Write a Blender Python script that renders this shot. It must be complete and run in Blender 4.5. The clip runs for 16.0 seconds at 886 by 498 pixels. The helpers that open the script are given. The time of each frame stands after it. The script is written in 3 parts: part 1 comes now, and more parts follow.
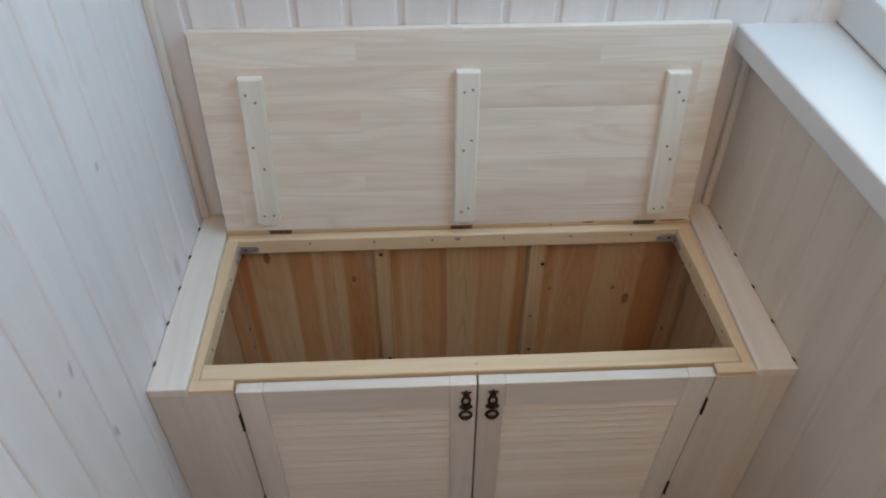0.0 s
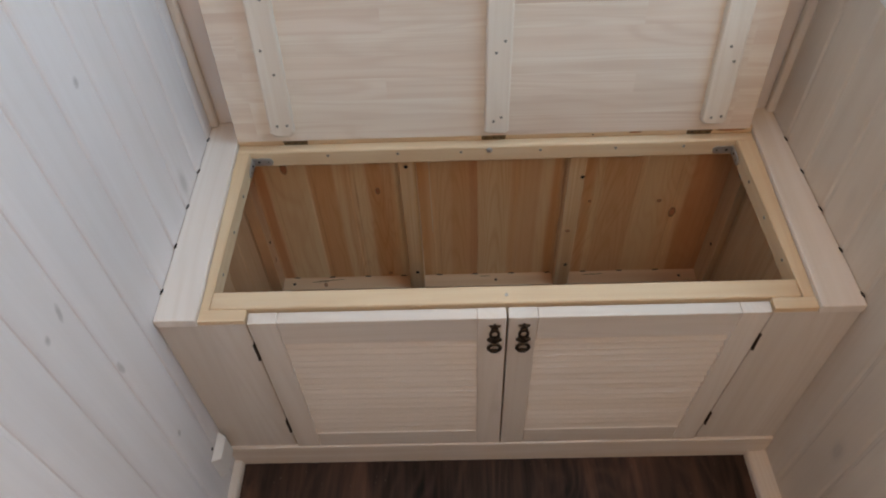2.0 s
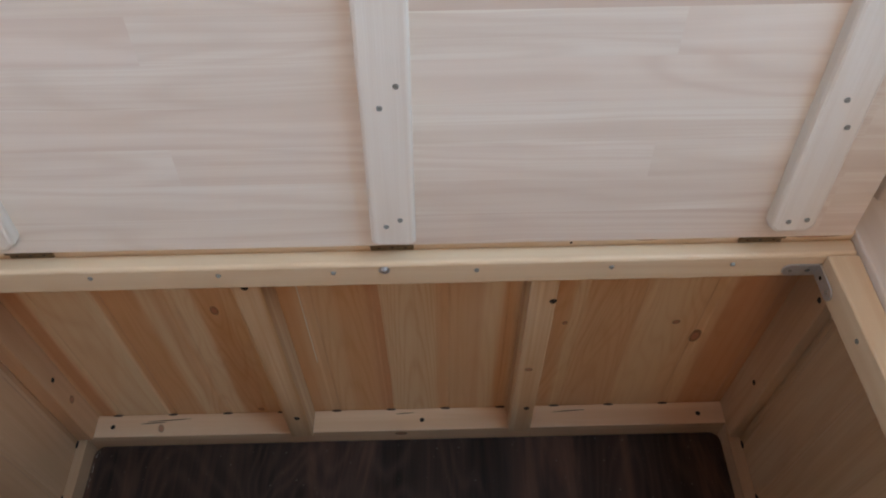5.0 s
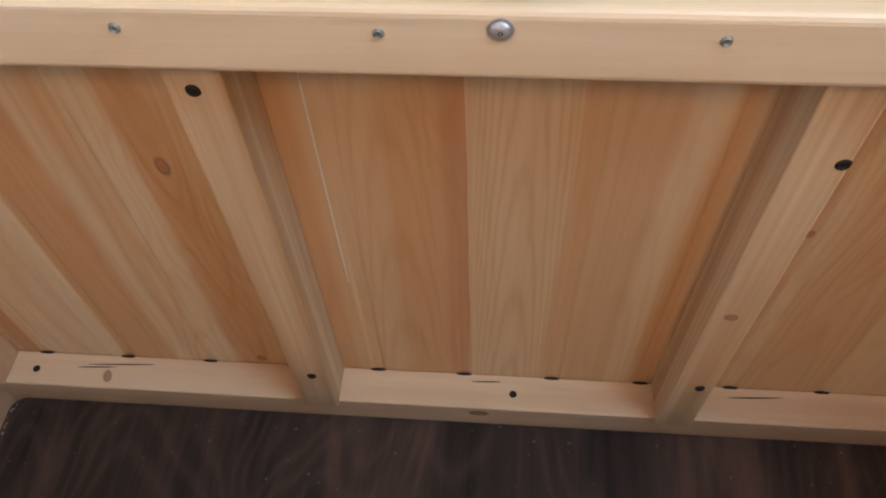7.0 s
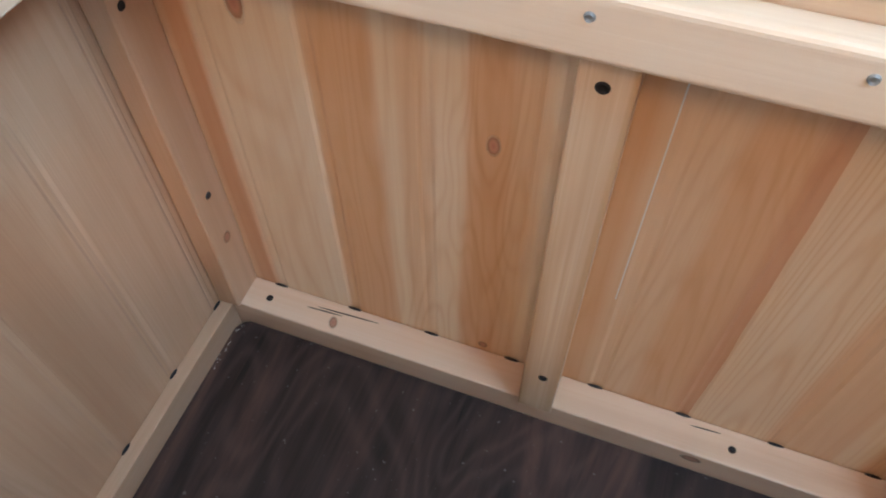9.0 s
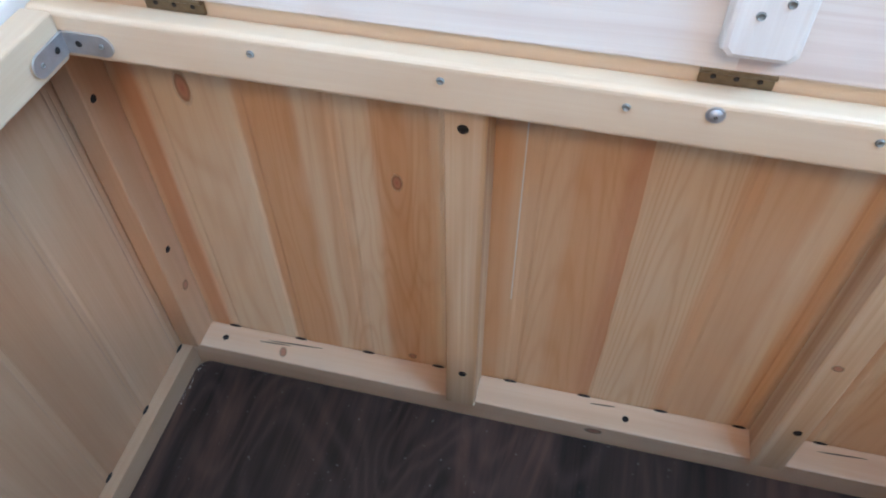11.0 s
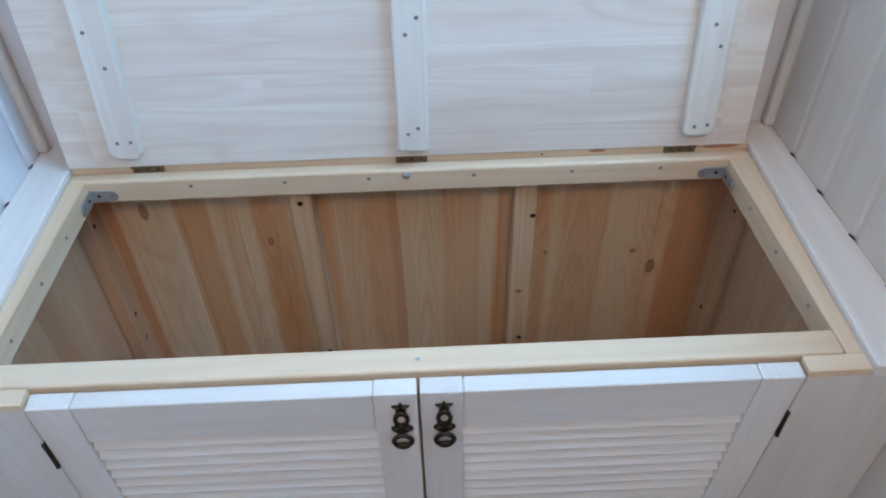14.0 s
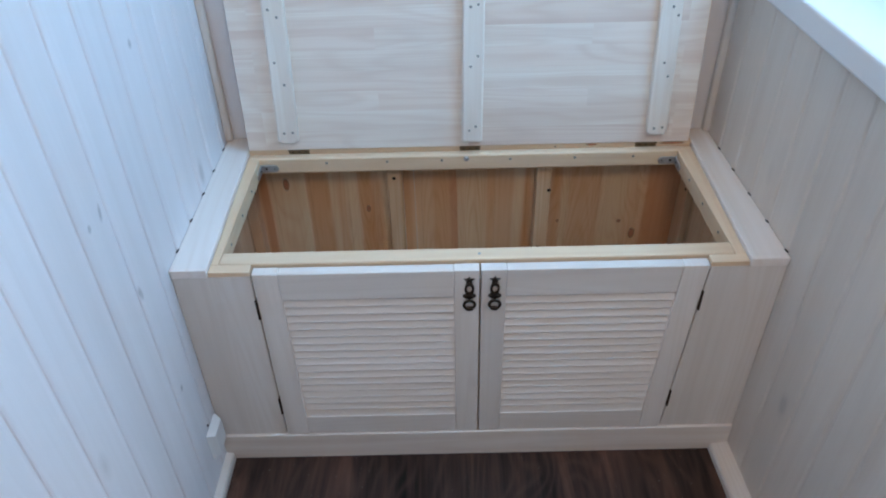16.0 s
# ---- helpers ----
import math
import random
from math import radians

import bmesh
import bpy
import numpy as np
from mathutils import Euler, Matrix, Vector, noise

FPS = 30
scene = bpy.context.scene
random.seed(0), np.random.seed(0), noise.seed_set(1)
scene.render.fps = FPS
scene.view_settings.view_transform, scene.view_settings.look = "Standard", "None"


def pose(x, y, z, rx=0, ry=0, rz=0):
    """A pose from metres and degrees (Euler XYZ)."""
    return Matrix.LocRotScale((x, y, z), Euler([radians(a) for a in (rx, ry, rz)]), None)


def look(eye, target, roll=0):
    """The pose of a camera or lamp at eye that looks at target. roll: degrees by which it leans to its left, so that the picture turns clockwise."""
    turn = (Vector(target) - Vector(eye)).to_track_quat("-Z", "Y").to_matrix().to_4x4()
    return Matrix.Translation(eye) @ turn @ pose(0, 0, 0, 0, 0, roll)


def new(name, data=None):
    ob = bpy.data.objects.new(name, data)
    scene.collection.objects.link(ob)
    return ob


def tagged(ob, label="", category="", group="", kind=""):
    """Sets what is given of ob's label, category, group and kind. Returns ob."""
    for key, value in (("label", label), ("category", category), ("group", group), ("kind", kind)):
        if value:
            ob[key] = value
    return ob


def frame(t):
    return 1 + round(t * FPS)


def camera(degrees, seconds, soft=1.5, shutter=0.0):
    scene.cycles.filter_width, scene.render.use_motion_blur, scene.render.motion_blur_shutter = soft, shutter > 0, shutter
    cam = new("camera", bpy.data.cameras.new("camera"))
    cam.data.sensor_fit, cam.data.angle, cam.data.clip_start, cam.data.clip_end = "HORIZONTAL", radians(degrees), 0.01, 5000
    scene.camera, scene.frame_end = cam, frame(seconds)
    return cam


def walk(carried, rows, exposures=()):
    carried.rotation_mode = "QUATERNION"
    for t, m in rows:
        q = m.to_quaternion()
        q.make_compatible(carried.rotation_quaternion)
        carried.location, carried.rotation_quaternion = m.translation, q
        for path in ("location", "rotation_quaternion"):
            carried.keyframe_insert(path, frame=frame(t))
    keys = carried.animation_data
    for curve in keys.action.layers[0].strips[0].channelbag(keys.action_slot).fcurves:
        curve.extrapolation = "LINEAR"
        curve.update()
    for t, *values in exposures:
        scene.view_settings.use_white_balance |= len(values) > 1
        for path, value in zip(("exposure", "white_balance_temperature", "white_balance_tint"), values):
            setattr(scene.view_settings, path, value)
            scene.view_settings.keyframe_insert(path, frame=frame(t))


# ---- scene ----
cam = camera(61.0, 16.0, soft=2.0)
PATH = [
    (0, (-0.09, -1.095, 1.46), (-0.022, 0.385, 0.117), 0.1),
    (0.5, (-0.102, -1.087, 1.451), (-0.061, 0.29, 0.002), -0.3),
    (1, (-0.1, -1.055, 1.44), (-0.073, 0.261, -0.066), -0.5),
    (1.5, (-0.086, -1.012, 1.428), (-0.088, 0.268, -0.109), -2.0),
    (2, (-0.069, -0.967, 1.418), (-0.111, 0.288, -0.138), -2.9),
    (2.5, (-0.034, -0.928, 1.409), (-0.115, 0.367, -0.113), -4.8),
    (3, (0.029, -0.882, 1.393), (-0.05, 0.479, -0.07), -5.7),
    (3.2, (0.045, -0.863, 1.381), (0.001, 0.538, -0.045), -4.0),
    (5.3, (0.037, -0.366, 1.01), (0.051, 0.814, -0.605), -0.4),
    (5.5, (0.029, -0.336, 0.956), (0.027, 0.834, -0.666), -0.6),
    (6, (0.01, -0.295, 0.849), (-0.031, 0.895, -0.759), -0.2),
    (6.5, (0.006, -0.262, 0.757), (-0.121, 0.929, -0.844), -4.5),
    (7, (-0.01, -0.248, 0.69), (-0.145, 0.904, -0.939), -3.1),
    (7.5, (-0.044, -0.25, 0.688), (-0.24, 0.885, -0.947), -3.2),
    (8, (-0.092, -0.26, 0.689), (-0.382, 0.851, -0.948), -1.6),
    (8.5, (-0.13, -0.262, 0.69), (-0.499, 0.831, -0.944), 0.0),
    (8.7, (-0.139, -0.262, 0.688), (-0.552, 0.814, -0.946), -0.8),
    (10.8, (-0.103, -0.348, 0.763), (-0.426, 0.884, -0.779), -0.1),
    (11, (-0.083, -0.362, 0.775), (-0.392, 0.887, -0.755), -0.7),
    (11.5, (-0.033, -0.415, 0.796), (-0.291, 0.906, -0.683), -0.3),
    (12, (-0.001, -0.442, 0.821), (-0.235, 0.912, -0.631), -1.6),
    (12.5, (0.011, -0.465, 0.854), (-0.129, 0.893, -0.609), -1.9),
    (13, (0.019, -0.544, 0.942), (0.033, 0.802, -0.537), -2.8),
    (13.5, (0.025, -0.661, 1.03), (0.097, 0.734, -0.401), -2.5),
    (13.6, (0.032, -0.68, 1.033), (0.099, 0.725, -0.389), -1.9),
    (14, (0.019, -0.802, 1.102), (0.049, 0.664, -0.258), -1.5),
    (14.5, (-0.013, -0.93, 1.181), (0.005, 0.546, -0.168), -1.5),
    (15, (-0.056, -1.06, 1.243), (0.009, 0.445, -0.073), -1.3),
    (15.5, (-0.065, -1.172, 1.289), (-0.029, 0.356, -0.001), -1.0),
    (16, (-0.058, -1.312, 1.314), (-0.064, 0.246, 0.06), -1.4),
]
EXPOSURES = [
    (0, -0.72, 7826, 13.1),
    (0.5, -0.77, 7986, 14.2),
    (1, -0.67, 8282, 15.4),
    (1.5, -0.66, 8586, 17.4),
    (2, -0.67, 8777, 20.6),
    (2.5, -0.72, 8988, 21.4),
    (3, -0.66, 9228, 22.7),
    (5.5, -0.42, 7600, 21.7),
    (6, -0.31, 7525, 23.9),
    (6.5, -0.09, 7886, 24.6),
    (7, 0.33, 8422, 25.1),
    (7.5, 0.58, 8115, 29.1),
    (8, 0.66, 7519, 23.4),
    (8.5, 0.72, 7153, 21.8),
    (11, 0.64, 6060, 14.6),
    (11.5, 0.61, 6049, 14.6),
    (12, 0.57, 6041, 14.6),
    (12.5, 0.37, 5969, 16.2),
    (13, 0.22, 5811, 13.4),
    (13.5, 0.05, 5811, 9.6),
    (14, -0.06, 5711, 6.9),
    (14.5, -0.14, 5592, 7.5),
    (15, -0.17, 5667, 7.1),
    (15.5, -0.22, 5776, 7.5),
    (16, -0.26, 5824, 7.5),
]
walk(cam, [(t, look(eye, target, roll)) for t, eye, target, roll in PATH], EXPOSURES)

# ---------------------------------------------------------------- light
world = bpy.data.worlds.new("sky")
scene.world = world
world.use_nodes = True
wn = world.node_tree.nodes
sky = wn.new("ShaderNodeTexSky")
sky.sky_type = "NISHITA"
sky.sun_disc = False
sky.sun_elevation = radians(42)
sky.sun_rotation = radians(60)
wn["Background"].inputs["Strength"].default_value = 0.12
world.node_tree.links.new(sky.outputs[0], wn["Background"].inputs["Color"])

sun = new("sun", bpy.data.lights.new("sun", "SUN"))
sun.data.energy = 0.6
sun.data.angle = radians(25)
sun.data.color = (1.0, 0.95, 0.88)
sun.matrix_world = look((4, 2.3, 4.2), (0, 0, 0))

# sky light in the long balcony window; warm fill added at the unseen end
def area_lamp(name, at, target, w, h, energy, color):
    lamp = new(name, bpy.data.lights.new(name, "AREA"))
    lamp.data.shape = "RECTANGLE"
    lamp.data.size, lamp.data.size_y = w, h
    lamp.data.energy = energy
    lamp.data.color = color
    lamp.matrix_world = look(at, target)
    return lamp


area_lamp("window_daylight", (0.67, -0.40, 1.76), (-0.6, -0.38, 0.90), 0.78, 0.62, 13.0, (0.355, 0.668, 1.0))
# invented warm fill that brightens lid, doors and lining; no such source is known
area_lamp("end_window_daylight", (0.22, -1.80, 2.31), (0.0, 0.0, 0.6), 0.56, 0.30, 11.8, (1.0, 0.71, 0.455))


# ---------------------------------------------------------------- materials
def nodes_of(name, rough=0.6, metal=0.0):
    m = bpy.data.materials.new(name)
    m.use_nodes = True
    b = m.node_tree.nodes["Principled BSDF"]
    b.inputs["Roughness"].default_value = rough
    b.inputs["Metallic"].default_value = metal
    return m, m.node_tree.nodes, m.node_tree.links, b


def ramp(n, stops):
    r = n.new("ShaderNodeValToRGB")
    while len(r.color_ramp.elements) < len(stops):
        r.color_ramp.elements.new(0.5)
    for e, (p, c) in zip(r.color_ramp.elements, stops):
        e.position, e.color = p, (*c, 1)
    return r


def mix(n, l, fac, a, b, mode="MIX"):
    x = n.new("ShaderNodeMix")
    x.data_type, x.blend_type = "RGBA", mode
    for sock, v in ((x.inputs[0], fac), (x.inputs[6], a), (x.inputs[7], b)):
        if isinstance(v, (int, float)):
            sock.default_value = v
        elif isinstance(v, tuple):
            sock.default_value = (*v, 1)
        else:
            l.new(v, sock)
    return x.outputs[2]


def math_node(n, l, op, a, b=0.0, clamp=False):
    x = n.new("ShaderNodeMath")
    x.operation, x.use_clamp = op, clamp
    for sock, v in zip(x.inputs, (a, b)):
        if isinstance(v, (int, float)):
            sock.default_value = v
        else:
            l.new(v, sock)
    return x.outputs[0]


def noise_node(n, l, vec, scale, detail=4.0, rough=0.55, distort=0.0):
    x = n.new("ShaderNodeTexNoise")
    x.inputs["Scale"].default_value = scale
    x.inputs["Detail"].default_value = detail
    x.inputs["Roughness"].default_value = rough
    x.inputs["Distortion"].default_value = distort
    l.new(vec, x.inputs["Vector"])
    return x.outputs[0]


def scaled(n, l, vec, s):
    x = n.new("ShaderNodeMapping")
    x.inputs["Scale"].default_value = s
    l.new(vec, x.inputs["Vector"])
    return x.outputs[0]


def wood(name, light, mid, dark, axis="z", contrast=1.0, rough=0.55, knots=0.0, staves=False, vary=0.12, knot_col=(0.16, 0.06, 0.025), band=16.0, fine=0.35, figured=1.0, line_amount=0.30, arch=0.75, ring=85.0):
    """Pine with grain along one axis, broad bands of sapwood and heartwood, fine fibres, and knots."""
    m, n, l, b = nodes_of(name, rough)
    tc = n.new("ShaderNodeTexCoord")
    info = n.new("ShaderNodeObjectInfo")
    shift = n.new("ShaderNodeVectorMath")
    shift.operation = "SCALE"
    shift.inputs[0].default_value = (13.7, 9.1, 17.3)
    l.new(info.outputs["Random"], shift.inputs["Scale"])
    add = n.new("ShaderNodeVectorMath")
    l.new(tc.outputs["Object"], add.inputs[0])
    l.new(shift.outputs[0], add.inputs[1])
    vec = add.outputs[0]
    k = "xyz".index(axis)

    def along(s, a):
        v = [s, s, s]
        v[k] = a
        return tuple(v)

    if staves:
        br = n.new("ShaderNodeTexBrick")
        br.offset, br.offset_frequency = 0.43, 3
        br.inputs["Color1"].default_value = (0.0, 0.0, 0.0, 1)
        br.inputs["Color2"].default_value = (1.0, 1.0, 1.0, 1)
        br.inputs["Scale"].default_value = 1.0
        br.inputs["Mortar Size"].default_value = 0.0
        br.inputs["Brick Width"].default_value = 0.41
        br.inputs["Row Height"].default_value = 0.041
        rot = n.new("ShaderNodeMapping")
        rot.inputs["Rotation"].default_value = (radians(90), 0, 0) if staves == "xz" else (0, 0, 0)
        l.new(tc.outputs["Object"], rot.inputs["Vector"])
        l.new(rot.outputs[0], br.inputs["Vector"])
        own = n.new("ShaderNodeVectorMath")
        own.operation = "SCALE"
        own.inputs[0].default_value = (5.3, 2.9, 7.7)
        l.new(br.outputs[0], own.inputs["Scale"])
        cut = n.new("ShaderNodeVectorMath")
        l.new(vec, cut.inputs[0])
        l.new(own.outputs[0], cut.inputs[1])
        bend = noise_node(n, l, scaled(n, l, cut.outputs[0], along(16.0, 3.2)), 1.0, 2.0, 0.5, 0.3)
        lift = n.new("ShaderNodeVectorMath")
        lift.operation = "SCALE"
        lift.inputs[0].default_value = (0.0, 0.0, 0.016)
        l.new(bend, lift.inputs["Scale"])
        bent = n.new("ShaderNodeVectorMath")
        l.new(cut.outputs[0], bent.inputs[0])
        l.new(lift.outputs[0], bent.inputs[1])
        vec = bent.outputs[0]
    broad = noise_node(n, l, scaled(n, l, vec, along(band, 0.55)), 1.0, 3.0, 0.5, 0.4)
    rings = noise_node(n, l, scaled(n, l, vec, along(ring, 1.6)), 1.0, 4.0, 0.6, 0.9)
    fibre = noise_node(n, l, scaled(n, l, vec, along(520, 9.0)), 1.0, 3.0, 0.6)
    base = ramp(n, [(0.5 - 0.14 / contrast, light), (0.5, mid), (0.5 + 0.17 / contrast, dark)])
    l.new(broad, base.inputs[0])
    col = base.outputs[0]
    line = ramp(n, [(0.40, (0.0, 0.0, 0.0)), (0.68, (1, 1, 1))])
    l.new(rings, line.inputs[0])
    lf = math_node(n, l, "MULTIPLY", line.outputs[0], line_amount * contrast, True)
    if staves:
        lf = math_node(n, l, "MULTIPLY", lf, math_node(n, l, "MULTIPLY_ADD", math_node(n, l, "FRACT", math_node(n, l, "MULTIPLY", br.outputs[0], 7.3)), 1.5), True)
    col = mix(n, l, lf, col, dark)
    low = noise_node(n, l, scaled(n, l, vec, along(11.0, arch)), 1.0, 1.5, 0.5, 0.3)
    wave = math_node(n, l, "SINE", math_node(n, l, "MULTIPLY", low, 85.0))
    figure = math_node(n, l, "MULTIPLY_ADD", wave, 0.5)
    figure.node.inputs[2].default_value = 0.5
    fg = math_node(n, l, "MULTIPLY", math_node(n, l, "POWER", figure, 2.2), 0.26 * figured, True)
    col = mix(n, l, fg, col, dark)
    ff = math_node(n, l, "MULTIPLY", fibre, fine, True)
    col = mix(n, l, ff, col, mid, "MULTIPLY")
    if staves:
        pick = ramp(n, [(0.0, (0.93, 0.875, 0.845)), (0.35, (1.0, 0.97, 0.95)), (0.6, (1.0, 0.99, 0.97)), (0.8, (1.02, 1.03, 1.02)), (1.0, (0.96, 0.915, 0.885))])
        l.new(br.outputs[0], pick.inputs[0])
        col = mix(n, l, 0.9, col, pick.outputs[0], "MULTIPLY")
    if knots:
        v = n.new("ShaderNodeTexVoronoi")
        v.inputs["Scale"].default_value = 1.0
        v.inputs["Randomness"].default_value = 1.0
        l.new(scaled(n, l, vec, along(9.0, 4.2)), v.inputs["Vector"])
        ring = ramp(n, [(0.055, (1, 1, 1)), (0.10, (0.35, 0.35, 0.35)), (0.16, (0, 0, 0))])
        l.new(v.outputs["Distance"], ring.inputs[0])
        kf = math_node(n, l, "MULTIPLY", ring.outputs[0], knots, True)
        col = mix(n, l, kf, col, knot_col)
    val = math_node(n, l, "MULTIPLY_ADD", info.outputs["Random"], vary)
    val.node.inputs[2].default_value = 1.0 - vary * 0.6
    hsv = n.new("ShaderNodeHueSaturation")
    l.new(val, hsv.inputs["Value"])
    l.new(col, hsv.inputs["Color"])
    l.new(hsv.outputs[0], b.inputs["Base Color"])
    rr = math_node(n, l, "MULTIPLY_ADD", rings, 0.22)
    rr.node.inputs[2].default_value = rough - 0.1
    l.new(rr, b.inputs["Roughness"])
    bump = n.new("ShaderNodeBump")
    bump.inputs["Strength"].default_value = 0.22
    bump.inputs["Distance"].default_value = 0.0012
    h = math_node(n, l, "ADD", rings, fibre)
    l.new(h, bump.inputs["Height"])
    l.new(bump.outputs[0], b.inputs["Normal"])
    return m


WHITE_L, WHITE_M, WHITE_D = (0.83, 0.79, 0.75), (0.785, 0.735, 0.68), (0.69, 0.625, 0.56)
wash_z = wood("whitewashed_boards", WHITE_L, WHITE_M, WHITE_D, "z", 0.6, 0.5, knots=0.35, knot_col=(0.42, 0.35, 0.30), vary=0.10, fine=0.28)
wash_wall = wood("whitewashed_wall_boards", (0.845, 0.833, 0.845), (0.81, 0.79, 0.797), (0.715, 0.68, 0.672), "z", 0.38, 0.5, knots=0.6, knot_col=(0.46, 0.44, 0.43), vary=0.06, fine=0.22, figured=0.45)
# the same whitewash, with the parapet's shade and warm light in the colour
wash_east_shaded = wood("shaded_whitewash_boards", (0.765, 0.695, 0.62), (0.725, 0.645, 0.565), (0.635, 0.54, 0.46), "z", 0.38, 0.5, knots=0.5, knot_col=(0.42, 0.37, 0.34), vary=0.06, fine=0.22, figured=0.45)
wash_lid = wood("whitewashed_glued_board", (0.92, 0.885, 0.83), (0.90, 0.845, 0.775), (0.73, 0.62, 0.54), "x", 0.5, 0.48, staves="xz", vary=0.0, band=24.0, fine=0.30, figured=1.3, line_amount=0.66, arch=1.3, ring=190.0)
wash_x = wood("whitewashed_plinth_board", WHITE_L, (0.80, 0.735, 0.67), (0.68, 0.59, 0.51), "x", 0.7, 0.5, vary=0.03, band=24.0)
wash_batten = wood("whitewashed_batten", (0.90, 0.875, 0.82), (0.87, 0.83, 0.76), (0.74, 0.66, 0.57), "z", 0.6, 0.48, vary=0.06, fine=0.25, ring=150.0, line_amount=0.5)
wash_slat = wood("whitewashed_slat", WHITE_L, WHITE_M, WHITE_D, "x", 0.6, 0.5, vary=0.035, fine=0.25)
wash_y = wood("whitewashed_ledge", (0.90, 0.875, 0.85), (0.87, 0.83, 0.79), (0.74, 0.67, 0.60), "y", 0.5, 0.48, vary=0.04, fine=0.22)
wash_skirt = wood("whitewashed_skirting", (0.80, 0.755, 0.705), (0.76, 0.70, 0.64), (0.66, 0.58, 0.51), "y", 0.5, 0.5, vary=0.04, fine=0.22)
pine_left = wood("side_lining_boards", (0.745, 0.507, 0.325), (0.685, 0.433, 0.260), (0.565, 0.322, 0.178), "z", 1.0, 0.42, vary=0.10, band=13.0)
pine_right = wood("warm_lining_boards", (0.76, 0.575, 0.385), (0.70, 0.480, 0.295), (0.57, 0.330, 0.180), "z", 1.1, 0.45, vary=0.08, band=12.0)
pine_x = wood("planed_pine_rail", (0.855, 0.725, 0.550), (0.82, 0.665, 0.480), (0.70, 0.50, 0.315), "x", 0.8, 0.42, vary=0.03, knots=0.35, knot_col=(0.62, 0.40, 0.24))
pine_y = wood("planed_pine_side_rail", (0.855, 0.725, 0.550), (0.82, 0.665, 0.480), (0.70, 0.50, 0.315), "y", 0.8, 0.42, vary=0.05)
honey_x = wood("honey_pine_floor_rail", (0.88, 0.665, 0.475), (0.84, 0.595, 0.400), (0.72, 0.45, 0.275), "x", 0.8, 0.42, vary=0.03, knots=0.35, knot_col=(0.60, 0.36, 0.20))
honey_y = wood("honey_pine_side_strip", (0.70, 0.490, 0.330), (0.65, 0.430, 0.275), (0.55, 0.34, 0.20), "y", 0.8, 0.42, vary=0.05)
pine_v = wood("planed_pine_batten", (0.87, 0.735, 0.55), (0.80, 0.61, 0.41), (0.62, 0.39, 0.21), "z", 1.2, 0.42, vary=0.05, band=42.0, figured=1.6, line_amount=0.50, ring=150.0)

# sapwood and heartwood stripes of the boards along the back: start of each stripe and its tone
SAND = (0.800, 0.590, 0.378)
CREAM, TAN, BROWN, ORANGE, RUST = (0.840, 0.655, 0.450), (0.785, 0.540, 0.332), (0.745, 0.487, 0.288), (0.745, 0.450, 0.246), (0.66, 0.352, 0.190)
PALE = (0.86, 0.700, 0.500)
STRIPES = [(-0.500, TAN), (-0.464, RUST), (-0.444, CREAM), (-0.376, PALE), (-0.362, ORANGE), (-0.311, CREAM), (-0.295, TAN), (-0.275, CREAM), (-0.249, ORANGE),
           (-0.215, TAN), (-0.197, CREAM), (-0.155, ORANGE), (-0.130, TAN), (-0.083, ORANGE), (-0.045, RUST), (-0.029, SAND), (0.037, ORANGE), (0.052, BROWN),
           (0.095, CREAM), (0.119, ORANGE), (0.135, TAN), (0.184, ORANGE), (0.200, SAND), (0.219, BROWN), (0.290, SAND), (0.351, TAN), (0.392, RUST)]


MIDDLE = -0.029
# flat-sawn figure of single boards: centre, half width, curve of the arches, arches in a metre, strength
FIGURES = [(0.008, 0.036, 620.0, 8.0, 0.36), (-0.080, 0.034, 260.0, 10.0, 0.26), (-0.228, 0.022, -420.0, 9.0, 0.34), (0.250, 0.038, 300.0, 9.0, 0.26), (0.172, 0.030, -240.0, 8.0, 0.20), (-0.400, 0.030, 500.0, 5.0, 0.12)]


